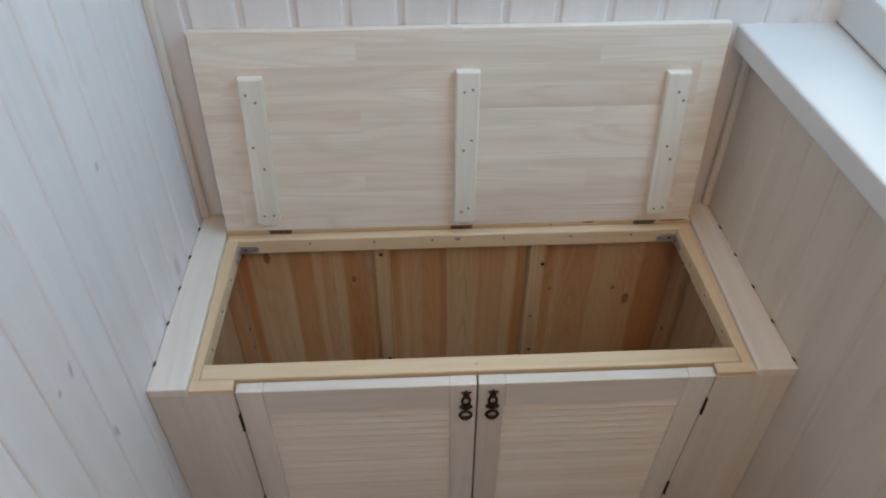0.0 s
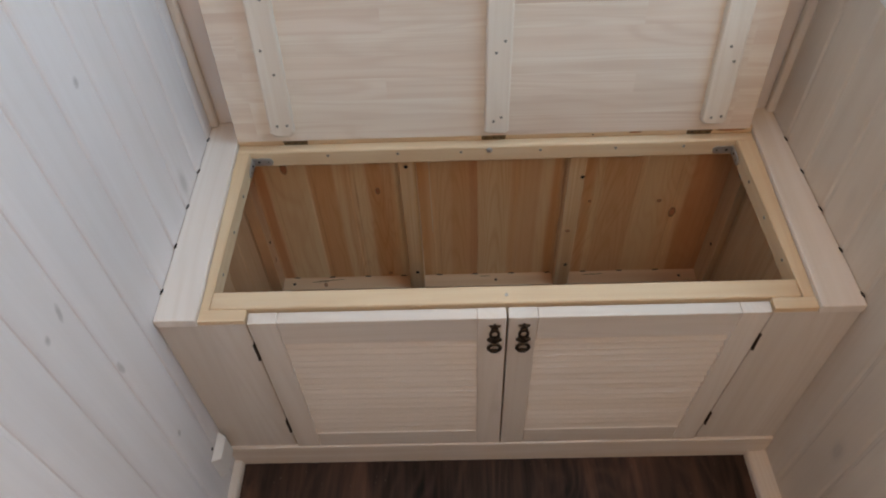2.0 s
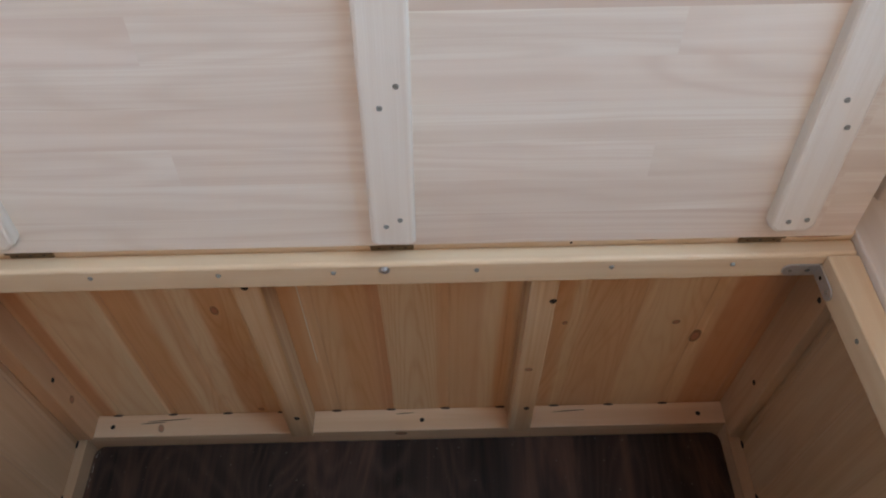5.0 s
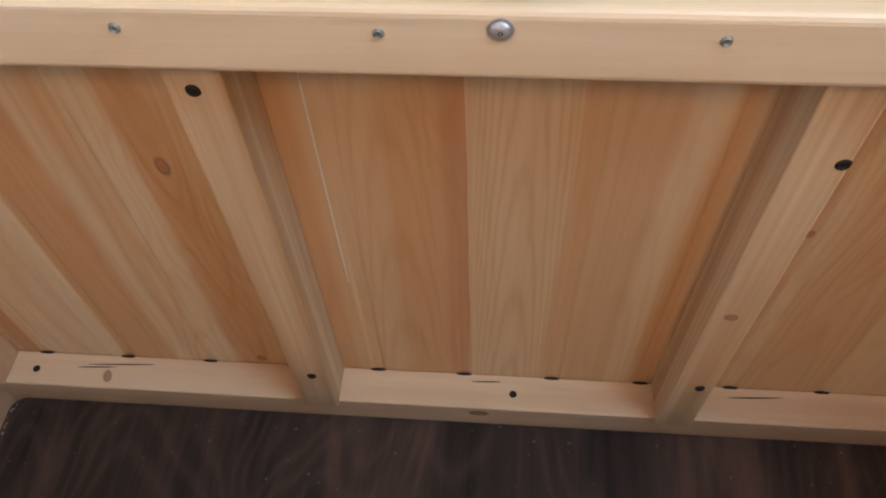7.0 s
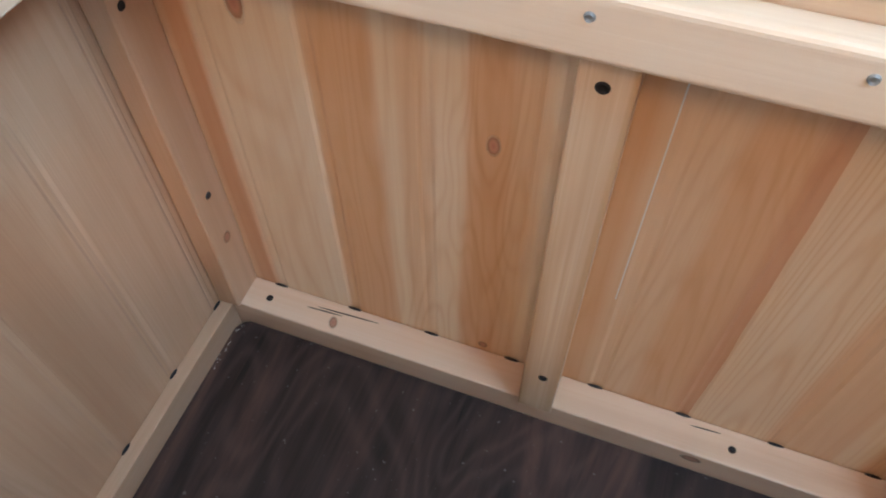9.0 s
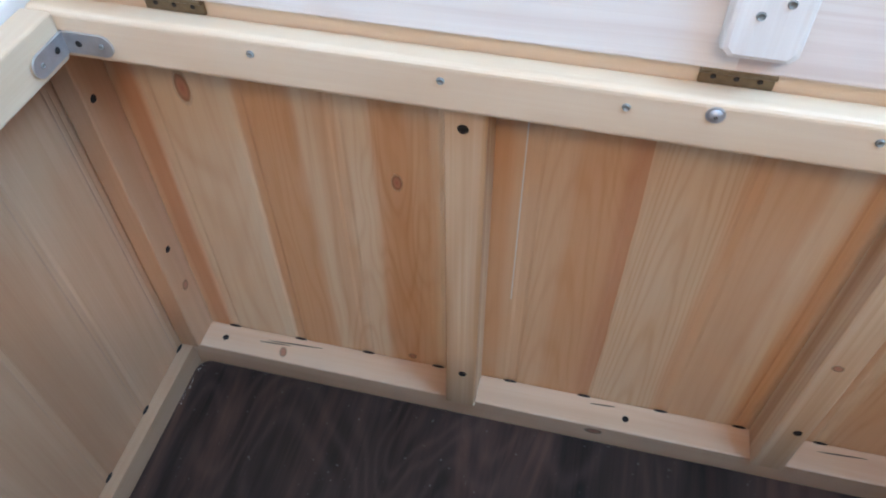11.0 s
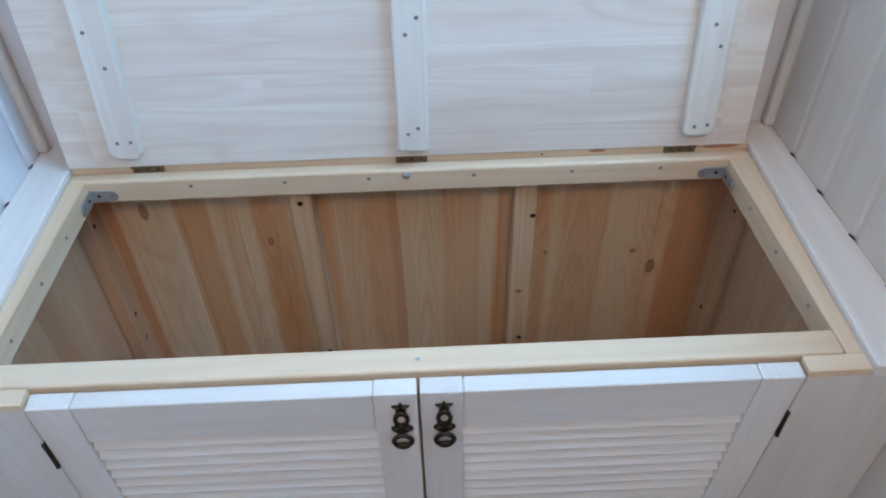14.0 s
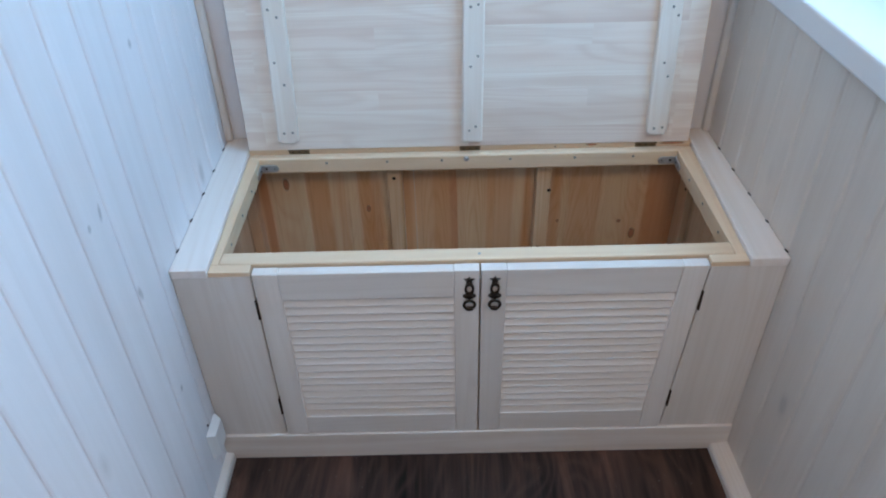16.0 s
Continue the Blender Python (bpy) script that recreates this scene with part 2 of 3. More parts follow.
def back_lining():
    """Varnished pine boards with the broad stripes, the arched figure and the fine lines of flat-sawn wood."""
    m, n, l, b = nodes_of("raw_pine_boards", 0.42)
    geo = n.new("ShaderNodeNewGeometry")
    vec = geo.outputs["Position"]
    sep = n.new("ShaderNodeSeparateXYZ")
    l.new(vec, sep.inputs[0])
    sway = noise_node(n, l, scaled(n, l, vec, (26, 1, 3.2)), 1.0, 3.0, 0.55, 0.3)
    u = math_node(n, l, "MULTIPLY_ADD", sway, 0.012)
    l.new(math_node(n, l, "ADD", sep.outputs[0], 0.494), u.node.inputs[2])
    ends = [x for x, c in STRIPES[1:]] + [0.5]
    halves = []
    for part_of in ([k for k, (x, c) in enumerate(STRIPES) if x < MIDDLE], [k for k, (x, c) in enumerate(STRIPES) if x >= MIDDLE]):
        r = n.new("ShaderNodeValToRGB")
        r.color_ramp.interpolation = "EASE"
        stops = []
        for k in part_of:
            x, c = STRIPES[k]
            soft_edge = min(0.0045, 0.30 * (ends[k] - x))
            stops += [(x + soft_edge, c), (ends[k] - soft_edge, c)]
        while len(r.color_ramp.elements) < len(stops):
            r.color_ramp.elements.new(0.5)
        for e, (x, c) in zip(r.color_ramp.elements, stops):
            e.position, e.color = 0.5 + x, (*c, 1)
        l.new(u, r.inputs[0])
        halves.append(r.outputs[0])
    col = mix(n, l, math_node(n, l, "GREATER_THAN", u, 0.5 + MIDDLE), halves[0], halves[1])
    low = noise_node(n, l, scaled(n, l, vec, (12, 1, 1.5)), 1.0, 2.0, 0.5, 0.5)
    wave = math_node(n, l, "MULTIPLY_ADD", math_node(n, l, "SINE", math_node(n, l, "MULTIPLY", low, 120.0)), 0.5)
    wave.node.inputs[2].default_value = 0.5
    where = ramp(n, [(0.42, (0.15, 0.15, 0.15)), (0.62, (1, 1, 1))])
    l.new(noise_node(n, l, scaled(n, l, vec, (9, 1, 1.8)), 1.0, 2.0), where.inputs[0])
    fg = math_node(n, l, "MULTIPLY", math_node(n, l, "POWER", wave, 2.5), where.outputs[0])
    col = mix(n, l, math_node(n, l, "MULTIPLY", fg, 0.34, True), col, (0.83, 0.66, 0.50), "MULTIPLY")
    warp = noise_node(n, l, scaled(n, l, vec, (34, 1, 5.0)), 1.0, 3.0, 0.55, 0.2)
    for xc, half, curve, freq, amount in FIGURES:
        d = math_node(n, l, "SUBTRACT", sep.outputs[0], xc)
        arch = math_node(n, l, "MULTIPLY_ADD", math_node(n, l, "MULTIPLY", d, d), curve)
        l.new(sep.outputs[2], arch.node.inputs[2])
        phase = math_node(n, l, "MULTIPLY_ADD", arch, freq * 2 * math.pi)
        l.new(math_node(n, l, "MULTIPLY", warp, 9.0), phase.node.inputs[2])
        crest = math_node(n, l, "MULTIPLY_ADD", math_node(n, l, "SINE", phase), 0.5)
        crest.node.inputs[2].default_value = 0.5
        inside = math_node(n, l, "MULTIPLY", math_node(n, l, "SUBTRACT", half, math_node(n, l, "ABSOLUTE", d)), 120.0, True)
        f = math_node(n, l, "MULTIPLY", math_node(n, l, "POWER", crest, 3.0), math_node(n, l, "MULTIPLY", inside, amount), True)
        col = mix(n, l, f, col, (0.80, 0.60, 0.43), "MULTIPLY")
    rings = noise_node(n, l, scaled(n, l, vec, (130, 1, 2.0)), 1.0, 4.0, 0.6, 0.6)
    line = ramp(n, [(0.45, (0, 0, 0)), (0.70, (1, 1, 1))])
    l.new(rings, line.inputs[0])
    col = mix(n, l, math_node(n, l, "MULTIPLY", line.outputs[0], 0.28), col, (0.86, 0.72, 0.58), "MULTIPLY")
    fibre = noise_node(n, l, scaled(n, l, vec, (700, 1, 12)), 1.0, 3.0, 0.6)
    col = mix(n, l, math_node(n, l, "MULTIPLY", fibre, 0.22), col, (0.80, 0.72, 0.62), "MULTIPLY")
    l.new(col, b.inputs["Base Color"])
    rr = math_node(n, l, "MULTIPLY_ADD", rings, 0.25)
    rr.node.inputs[2].default_value = 0.32
    l.new(rr, b.inputs["Roughness"])
    bump = n.new("ShaderNodeBump")
    bump.inputs["Strength"].default_value = 0.2
    bump.inputs["Distance"].default_value = 0.001
    l.new(math_node(n, l, "ADD", rings, fibre), bump.inputs["Height"])
    l.new(bump.outputs[0], b.inputs["Normal"])
    return m


pine_z = back_lining()


def laminate():
    m, n, l, b = nodes_of("dark_laminate", 0.50)
    b.inputs["Specular IOR Level"].default_value = 0.16
    tc = n.new("ShaderNodeTexCoord")
    vec = tc.outputs["Object"]
    swirl = noise_node(n, l, scaled(n, l, vec, (9, 1.1, 2)), 1.0, 5.0, 0.62, 1.3)
    streak = noise_node(n, l, scaled(n, l, vec, (75, 2.6, 4)), 1.0, 5.0, 0.65, 0.5)
    base = ramp(n, [(0.34, (0.011, 0.009, 0.008)), (0.47, (0.030, 0.021, 0.017)), (0.56, (0.058, 0.034, 0.026)), (0.70, (0.145, 0.074, 0.053))])
    l.new(swirl, base.inputs[0])
    f = ramp(n, [(0.42, (0, 0, 0)), (0.75, (1, 1, 1))])
    l.new(streak, f.inputs[0])
    g = math_node(n, l, "MULTIPLY", f.outputs[0], 0.55, True)
    col = mix(n, l, g, base.outputs[0], (0.088, 0.046, 0.035))
    low = noise_node(n, l, scaled(n, l, vec, (5.0, 1.7, 2)), 1.0, 2.0, 0.5, 0.4)
    arcs = math_node(n, l, "POWER", math_node(n, l, "MULTIPLY_ADD", math_node(n, l, "SINE", math_node(n, l, "MULTIPLY", low, 130.0)), 0.5), 2.0)
    arcs.node.inputs[0].links[0].from_node.inputs[2].default_value = 0.5
    col = mix(n, l, math_node(n, l, "MULTIPLY", arcs, 0.22), col, (0.13, 0.075, 0.058))
    dust = noise_node(n, l, scaled(n, l, vec, (160, 160, 160)), 1.0, 2.0, 0.5)
    d = ramp(n, [(0.70, (0, 0, 0)), (0.76, (1, 1, 1))])
    l.new(dust, d.inputs[0])
    col = mix(n, l, math_node(n, l, "MULTIPLY", d.outputs[0], 0.25), col, (0.35, 0.33, 0.31))
    l.new(col, b.inputs["Base Color"])
    bump = n.new("ShaderNodeBump")
    bump.inputs["Strength"].default_value = 0.15
    bump.inputs["Distance"].default_value = 0.001
    l.new(streak, bump.inputs["Height"])
    l.new(bump.outputs[0], b.inputs["Normal"])
    return m


def plain(name, col, rough, metal=0.0, mottled=0.15, scale=60.0):
    m, n, l, b = nodes_of(name, rough, metal)
    tc = n.new("ShaderNodeTexCoord")
    f = noise_node(n, l, tc.outputs["Object"], scale, 4.0, 0.6)
    dark = tuple(c * (1 - mottled) for c in col)
    l.new(mix(n, l, f, dark, col), b.inputs["Base Color"])
    rr = math_node(n, l, "MULTIPLY_ADD", f, 0.2)
    rr.node.inputs[2].default_value = max(rough - 0.1, 0.03)
    l.new(rr, b.inputs["Roughness"])
    return m


laminate_m = laminate()
pvc = plain("white_pvc", (0.76, 0.77, 0.77), 0.36, 0.0, 0.04, 8.0)
plaster = plain("painted_ceiling", (0.78, 0.77, 0.75), 0.8, 0.0, 0.06, 20.0)
zinc = plain("zinc_plated_steel", (0.66, 0.68, 0.70), 0.42, 0.75, 0.35, 220.0)
bronze = plain("dark_bronze", (0.07, 0.052, 0.038), 0.45, 0.85, 0.5, 400.0)
old_brass = plain("antique_brass", (0.30, 0.225, 0.135), 0.45, 0.8, 0.6, 220.0)
hole_black = plain("screw_recess_black", (0.012, 0.011, 0.010), 0.7, 0.0, 0.3, 300.0)
white_plastic = plain("white_plastic", (0.80, 0.80, 0.79), 0.4, 0.0, 0.05, 40.0)

glass = bpy.data.materials.new("window_glass")
glass.use_nodes = True
gb = glass.node_tree.nodes["Principled BSDF"]
gb.inputs["Transmission Weight"].default_value = 1.0
gb.inputs["Roughness"].default_value = 0.0
gb.inputs["IOR"].default_value = 1.02


# ---------------------------------------------------------------- mesh helpers
def finish(name, bm, material, parent=None, label=""):
    me = bpy.data.meshes.new(name)
    bmesh.ops.recalc_face_normals(bm, faces=bm.faces)
    bm.to_mesh(me)
    bm.free()
    me.materials.append(material)
    ob = new(name, me)
    if parent is not None:
        ob.parent = parent
    if label:
        tagged(ob, label)
    return ob


part = finish


def box_into(bm, x0, x1, y0, y1, z0, z1, bevel=0.0, segs=2):
    r = bmesh.ops.create_cube(bm, size=1.0)
    vs = r["verts"]
    for v in vs:
        v.co = Vector((x0 + (v.co.x + 0.5) * (x1 - x0), y0 + (v.co.y + 0.5) * (y1 - y0), z0 + (v.co.z + 0.5) * (z1 - z0)))
    if bevel:
        es = list({e for v in vs for e in v.link_edges})
        bmesh.ops.bevel(bm, geom=es, offset=bevel, segments=segs, affect="EDGES", profile=0.5)
    return bm


def box(x0, x1, y0, y1, z0, z1, bevel=0.002, segs=2):
    return box_into(bmesh.new(), x0, x1, y0, y1, z0, z1, bevel, segs)


def empty(name):
    return new(name)


def plank_mesh(name, pitch, length, material, groove=0.010, depth=0.004):
    """One tongue-and-groove board: face towards -y, width along x, upright."""
    f = pitch - groove
    prof = [(0.0, depth), (0.0014, 0.0012), (0.0045, 0.0), (f - 0.0045, 0.0), (f - 0.0014, 0.0012), (f, depth), (pitch, depth), (pitch, 0.014), (0.0, 0.014)]
    bm = bmesh.new()
    lo = [bm.verts.new((s, d, 0.0)) for s, d in prof]
    hi = [bm.verts.new((s, d, length)) for s, d in prof]
    k = len(prof)
    for i in range(k):
        bm.faces.new((lo[i], lo[(i + 1) % k], hi[(i + 1) % k], hi[i]))
    bm.faces.new(lo)
    bm.faces.new(hi)
    bmesh.ops.recalc_face_normals(bm, faces=bm.faces)
    me = bpy.data.meshes.new(name)
    bm.to_mesh(me)
    bm.free()
    me.materials.append(material)
    return me


def screw_mesh(name, r, material, h=0.0016):
    """A countersunk screw head, axis along z, with a cross recess."""
    bm = bmesh.new()
    bmesh.ops.create_cone(bm, cap_ends=True, segments=14, radius1=r, radius2=r * 0.72, depth=h)
    me = bpy.data.meshes.new(name)
    top = [f for f in bm.faces if f.normal.z > 0.9]
    bmesh.ops.inset_region(bm, faces=top, thickness=r * 0.32, depth=-h * 0.55)
    bm.to_mesh(me)
    bm.free()
    me.materials.append(material)
    return me


dull_zinc = plain("dull_zinc", (0.36, 0.375, 0.345), 0.5, 0.45, 0.6, 700.0)
SCREW = screw_mesh("screw", 0.0028, dull_zinc)
SCREW_DARK = screw_mesh("screw_hole", 0.0034, hole_black, 0.0012)


def screw(at, axis, parent, mesh=SCREW, scale=1.0, name="screw"):
    ob = new(name, mesh)
    ob.parent = parent
    rot = {"z": (0, 0, 0), "-y": (90, 0, 0), "x": (0, 90, 0), "-x": (0, -90, 0)}[axis]
    ob.matrix_local = pose(*at, *rot) @ Matrix.Diagonal((scale, scale, scale, 1))
    return ob


# ---------------------------------------------------------------- the room
WEST, EAST, NORTH, SOUTH = -0.512, 0.499, 0.072, -1.82
SILL_T = 0.892
CEIL = 2.65

floor = finish("floor", box(-0.85, 0.85, SOUTH - 0.15, 0.25, -0.10, 0.0, 0.0), laminate_m)
tagged(floor, "dark brown wood-grain laminate floor with dusty flecks", "floor", kind="structure")
ceiling = finish("ceiling", box(-0.85, 0.85, SOUTH - 0.15, 0.25, CEIL, CEIL + 0.1, 0.0), plaster)
tagged(ceiling, "plain white painted balcony ceiling", "ceiling", kind="structure")

TURN_W, TURN_E = pose(-0.512, 0, 0, 0, 0, -1.2), pose(0.499, 0, 0, 0, 0, 2.6)


def west_at(y):
    return -0.512 + math.tan(radians(1.2)) * y


def east_at(y):
    return 0.499 - math.tan(radians(2.6)) * y


wall_west = finish("wall_west", box(-0.25, -0.014, SOUTH - 0.2, 0.25, 0.0, CEIL, 0.0), wash_wall)
wall_west.matrix_world = TURN_W
tagged(wall_west, "long wall clad in upright bluish-white whitewashed boards", "wall", kind="structure")
wall_north = finish("wall_north", box(-0.75, 0.80, NORTH + 0.014, 0.25, 0.0, CEIL, 0.0), wash_wall)
tagged(wall_north, "end wall clad in upright whitewashed pine boards", "wall", kind="structure")
wall_east = finish("wall_east", box(0.014, 0.20, SOUTH, 0.10, 0.0, SILL_T - 0.043, 0.0), wash_wall)
wall_east.matrix_world = TURN_E
tagged(wall_east, "parapet wall clad in whitewashed boards below the window", "wall", kind="structure")
# unseen end wall, with a hole for the added window
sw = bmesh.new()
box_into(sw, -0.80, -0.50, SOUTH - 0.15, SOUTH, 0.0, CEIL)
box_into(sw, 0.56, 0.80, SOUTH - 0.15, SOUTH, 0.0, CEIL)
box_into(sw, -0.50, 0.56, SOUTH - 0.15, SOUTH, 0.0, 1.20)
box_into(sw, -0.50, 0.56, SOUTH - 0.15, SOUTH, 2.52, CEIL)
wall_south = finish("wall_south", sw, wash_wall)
tagged(wall_south, "plain whitewashed end wall of the balcony, unseen, round an added window", "wall", kind="structure")
lintel = finish("lintel", box(0.60, 0.80, SOUTH, NORTH + 0.014, 2.15, CEIL, 0.0), plaster)
tagged(lintel, "white painted strip above the balcony window", "lintel", kind="structure")

# ---------------------------------------------------------------- window and sill
window = tagged(empty("window_1"), "long white plastic balcony window over a white sill", "window", kind="structure")
sill = part("window_sill", box(0.0, 0.30, -1.80, 0.30, SILL_T - 0.043, SILL_T, 0.006, 3), pvc, window, "thick glossy white sill with a rounded front edge")
sill.matrix_local = pose(0.466, 0.0, 0.0, 0, 0, 4.4)
for z0, z1, nm in ((SILL_T + 0.002, SILL_T + 0.075, "bottom_frame"), (2.08, 2.15, "top_frame")):
    part(nm, box(0.625, 0.685, SOUTH, NORTH + 0.012, z0, z1, 0.005), pvc, window)
for y in (0.035, -0.88, -1.785):
    part("mullion", box(0.627, 0.683, y - 0.035, y + 0.035, SILL_T + 0.075, 2.08, 0.004), pvc, window)
for y0, y1 in ((-0.845, 0.0), (-1.75, -0.915)):
    p = part("pane", box(0.652, 0.658, y0, y1, SILL_T + 0.075, 2.08, 0.0), glass, window)
    p.visible_shadow = False
# unseen window, added to give the fill lamp an opening
added_window = tagged(empty("unseen_end_window"), "added white plastic window in the unseen end wall, round a fill lamp", "window", kind="structure")
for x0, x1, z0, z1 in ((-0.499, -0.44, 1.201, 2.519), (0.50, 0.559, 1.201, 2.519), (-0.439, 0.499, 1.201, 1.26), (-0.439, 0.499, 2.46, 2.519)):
    part("window_frame", box(x0, x1, SOUTH - 0.10, SOUTH - 0.04, z0, z1, 0.004), pvc, added_window)
p = part("pane", box(-0.4395, 0.4995, SOUTH - 0.073, SOUTH - 0.067, 1.2605, 2.4595, 0.0), glass, added_window)
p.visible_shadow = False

# ---------------------------------------------------------------- storage bench: dimensions
TOP = 0.503          # top of the pine frame
LEDGE = 0.511        # top of the white ledges
FRONT = -0.355       # front plane
OX0, OX1 = -0.438, 0.426   # opening
OY0, OY1 = -0.302, 0.0
FX0, FX1 = -0.456, 0.450   # outside of the pine frame

bench = tagged(empty("storage_bench"), "built-in whitewashed pine storage bench with its lid raised and doors shut", "storage bench")

part("back_rail", box(FX0, FX1, OY1, 0.0195, 0.466, TOP, 0.0045, 4), pine_x, bench, "planed unpainted pine rail")
part("hinge_rail", box(FX0, FX1, 0.0200, NORTH - 0.001, 0.470, 0.5125, 0.0015), pine_x, bench, "unpainted pine rail behind the frame")
part("front_rail", box(-0.4418, 0.4313, -0.333, OY0, 0.455, TOP, 0.003, 3), pine_x, bench, "planed unpainted pine rail")


def side_rail(x_out, x_back, x_front, s):
    bm = box(min(x_out, x_back), max(x_out, x_back), FRONT + 0.0205, OY1 - 0.0005, 0.466, TOP, 0.0025, 3)
    for v in bm.verts:
        u = (v.co.x - x_out) / (x_back - x_out)
        k = -v.co.y / 0.30
        v.co.x = x_out + u * (x_back + k * (x_front - x_back) - x_out)
    return part("side_rail", bm, pine_y, bench, "planed unpainted pine rail")


side_rail(FX0, -0.4330, -0.4415, -1)
side_rail(FX1, 0.4185, 0.4310, 1)


def ledge(x_in, wall_at, s):
    bm = box(min(x_in, x_in + s * 0.05), max(x_in, x_in + s * 0.05), FRONT - 0.003, NORTH - 0.0005, 0.4935, LEDGE, 0.002)
    for v in bm.verts:
        u = (v.co.x - x_in) / (s * 0.05)
        v.co.x = x_in + u * (wall_at(v.co.y) - s * 0.0006 - x_in)
    return part("ledge", bm, wash_y, bench, "whitewashed ledge board")


ledge(FX0 - 0.0005, west_at, -1)
ledge(FX1 + 0.0005, east_at, 1)
for x0, x1 in ((FX0, -0.3866), (0.3866, FX1)):
    part("corner_block", box(x0, x1, FRONT, FRONT + 0.0203, 0.4935, TOP, 0.0006, 1), pine_x, bench, "unpainted pine end of the frame")

def taper(x, z):
    """The door by the parapet and its panel are cut narrower towards the floor."""
    return x * (1.0 - 0.047 * (0.5 - z) / 0.4) if x > 0.003 else x


def tapered(bm, outer=10.0):
    for v in bm.verts:
        if v.co.x < outer:
            v.co.x = taper(v.co.x, v.co.z)
    return bm


# front side panels, plinth, bottom rail, mullion
part("front_panel", box(west_at(FRONT) + 0.0005, -0.3866, FRONT, FRONT + 0.02, 0.0735, 0.4930, 0.0015), wash_z, bench)
part("front_panel", tapered(box(0.3866, east_at(FRONT) - 0.0005, FRONT, FRONT + 0.02, 0.0735, 0.4930, 0.0015), 0.45), wash_z, bench)
part("plinth", box(west_at(FRONT) + 0.0005, east_at(FRONT) - 0.0005, FRONT - 0.005, FRONT + 0.014, 0.0, 0.0730, 0.002), wash_x, bench, "whitewashed plinth board")
part("bottom_rail", box(OX0, OX1, FRONT + 0.0145, -0.292, 0.0, 0.060, 0.002), pine_x, bench, "unpainted pine rail with small knots")
part("mullion", box(-0.017, 0.017, -0.333, -0.300, 0.0605, 0.4545, 0.002), pine_v, bench, "unpainted pine upright behind the doors")
for sx in (-1, 1):
    c = part("door_catch", box(sx * 0.0265 - 0.009, sx * 0.0265 + 0.009, -0.331, -0.303, 0.413, 0.448, 0.003), white_plastic, bench, "white plastic magnetic catch")
    for z in (0.420, 0.428, 0.436):
        part("rib", box(sx * 0.0265 - 0.006, sx * 0.0265 + 0.006, -0.333, -0.330, z, z + 0.004, 0.0008, 1), zinc, c)


# ---------------------------------------------------------------- doors
def lathe_ring(bm, c, R, r, sx=1.0, sz=1.0, seg=18, sec=7):
    """A ring in the xz plane round c."""
    rows = []
    for i in range(seg):
        a = 2 * math.pi * i / seg
        row = []
        for j in range(sec):
            q = 2 * math.pi * j / sec
            d = R + r * math.cos(q)
            row.append(bm.verts.new((c[0] + sx * d * math.cos(a), c[1] + r * math.sin(q), c[2] + sz * d * math.sin(a))))
        rows.append(row)
    for i in range(seg):
        for j in range(sec):
            bm.faces.new((rows[i][j], rows[(i + 1) % seg][j], rows[(i + 1) % seg][(j + 1) % sec], rows[i][(j + 1) % sec]))


def bead(bm, c, r, sx=1.0, sy=1.0, sz=1.0):
    g = bmesh.ops.create_icosphere(bm, subdivisions=2, radius=r)
    for v in g["verts"]:
        v.co = Vector((c[0] + v.co.x * sx, c[1] + v.co.y * sy, c[2] + v.co.z * sz))


def leaf_plate(outline, y, t):
    """A thin cast plate of that outline, domed a little towards the room."""
    bm = bmesh.new()
    n = len(outline)
    cx, cz = sum(u for u, w in outline) / n, sum(w for u, w in outline) / n
    back = [bm.verts.new((u, y, w)) for u, w in outline]
    mid = [bm.verts.new((u, y - 0.6 * t, w)) for u, w in outline]
    face = [bm.verts.new((cx + 0.72 * (u - cx), y - t, cz + 0.72 * (w - cz))) for u, w in outline]
    for a, c in ((back, mid), (mid, face)):
        for i in range(n):
            bm.faces.new((a[i], a[(i + 1) % n], c[(i + 1) % n], c[i]))
    bm.faces.new(back)
    bm.faces.new(face)
    return bm


def pull(parent, x, y):
    """An ornate cast pull: star finial, oval loop, beaded waist and a hanging oval drop."""
    star = [(x + (0.0095 if i % 2 == 0 else 0.0042) * math.sin(math.pi * i / 5), 0.4785 + (0.0080 if i % 2 == 0 else 0.0036) * math.cos(math.pi * i / 5)) for i in range(10)]
    plate = part("handle", leaf_plate(star, y, 0.004), bronze, parent, "dark bronze ornate drop pull")
    loop = bmesh.new()
    lathe_ring(loop, (x, y - 0.0032, 0.4600), 0.0066, 0.0024, 0.95, 1.65)
    part("loop", loop, bronze, parent)
    waist = [(x + (0.0100 + 0.0014 * math.cos(4 * a)) * math.sin(a), 0.4430 + (0.0062 + 0.0012 * math.cos(6 * a)) * math.cos(a)) for a in [2 * math.pi * i / 20 for i in range(20)]]
    part("waist", leaf_plate(waist, y, 0.0055), bronze, parent)
    drop = bmesh.new()
    lathe_ring(drop, (x, y - 0.0055, 0.4255), 0.0080, 0.0024, 1.16, 1.20)
    part("drop", drop, bronze, parent, "dark bronze hanging drop")
    foot = [(x + u, 0.4165 + w) for u, w in ((-0.0085, 0.003), (-0.006, -0.0035), (0.0, -0.0055), (0.006, -0.0035), (0.0085, 0.003), (0.003, 0.0045), (-0.003, 0.0045))]
    part("drop_foot", leaf_plate(foot, y - 0.0040, 0.0035), bronze, parent)
    return plate


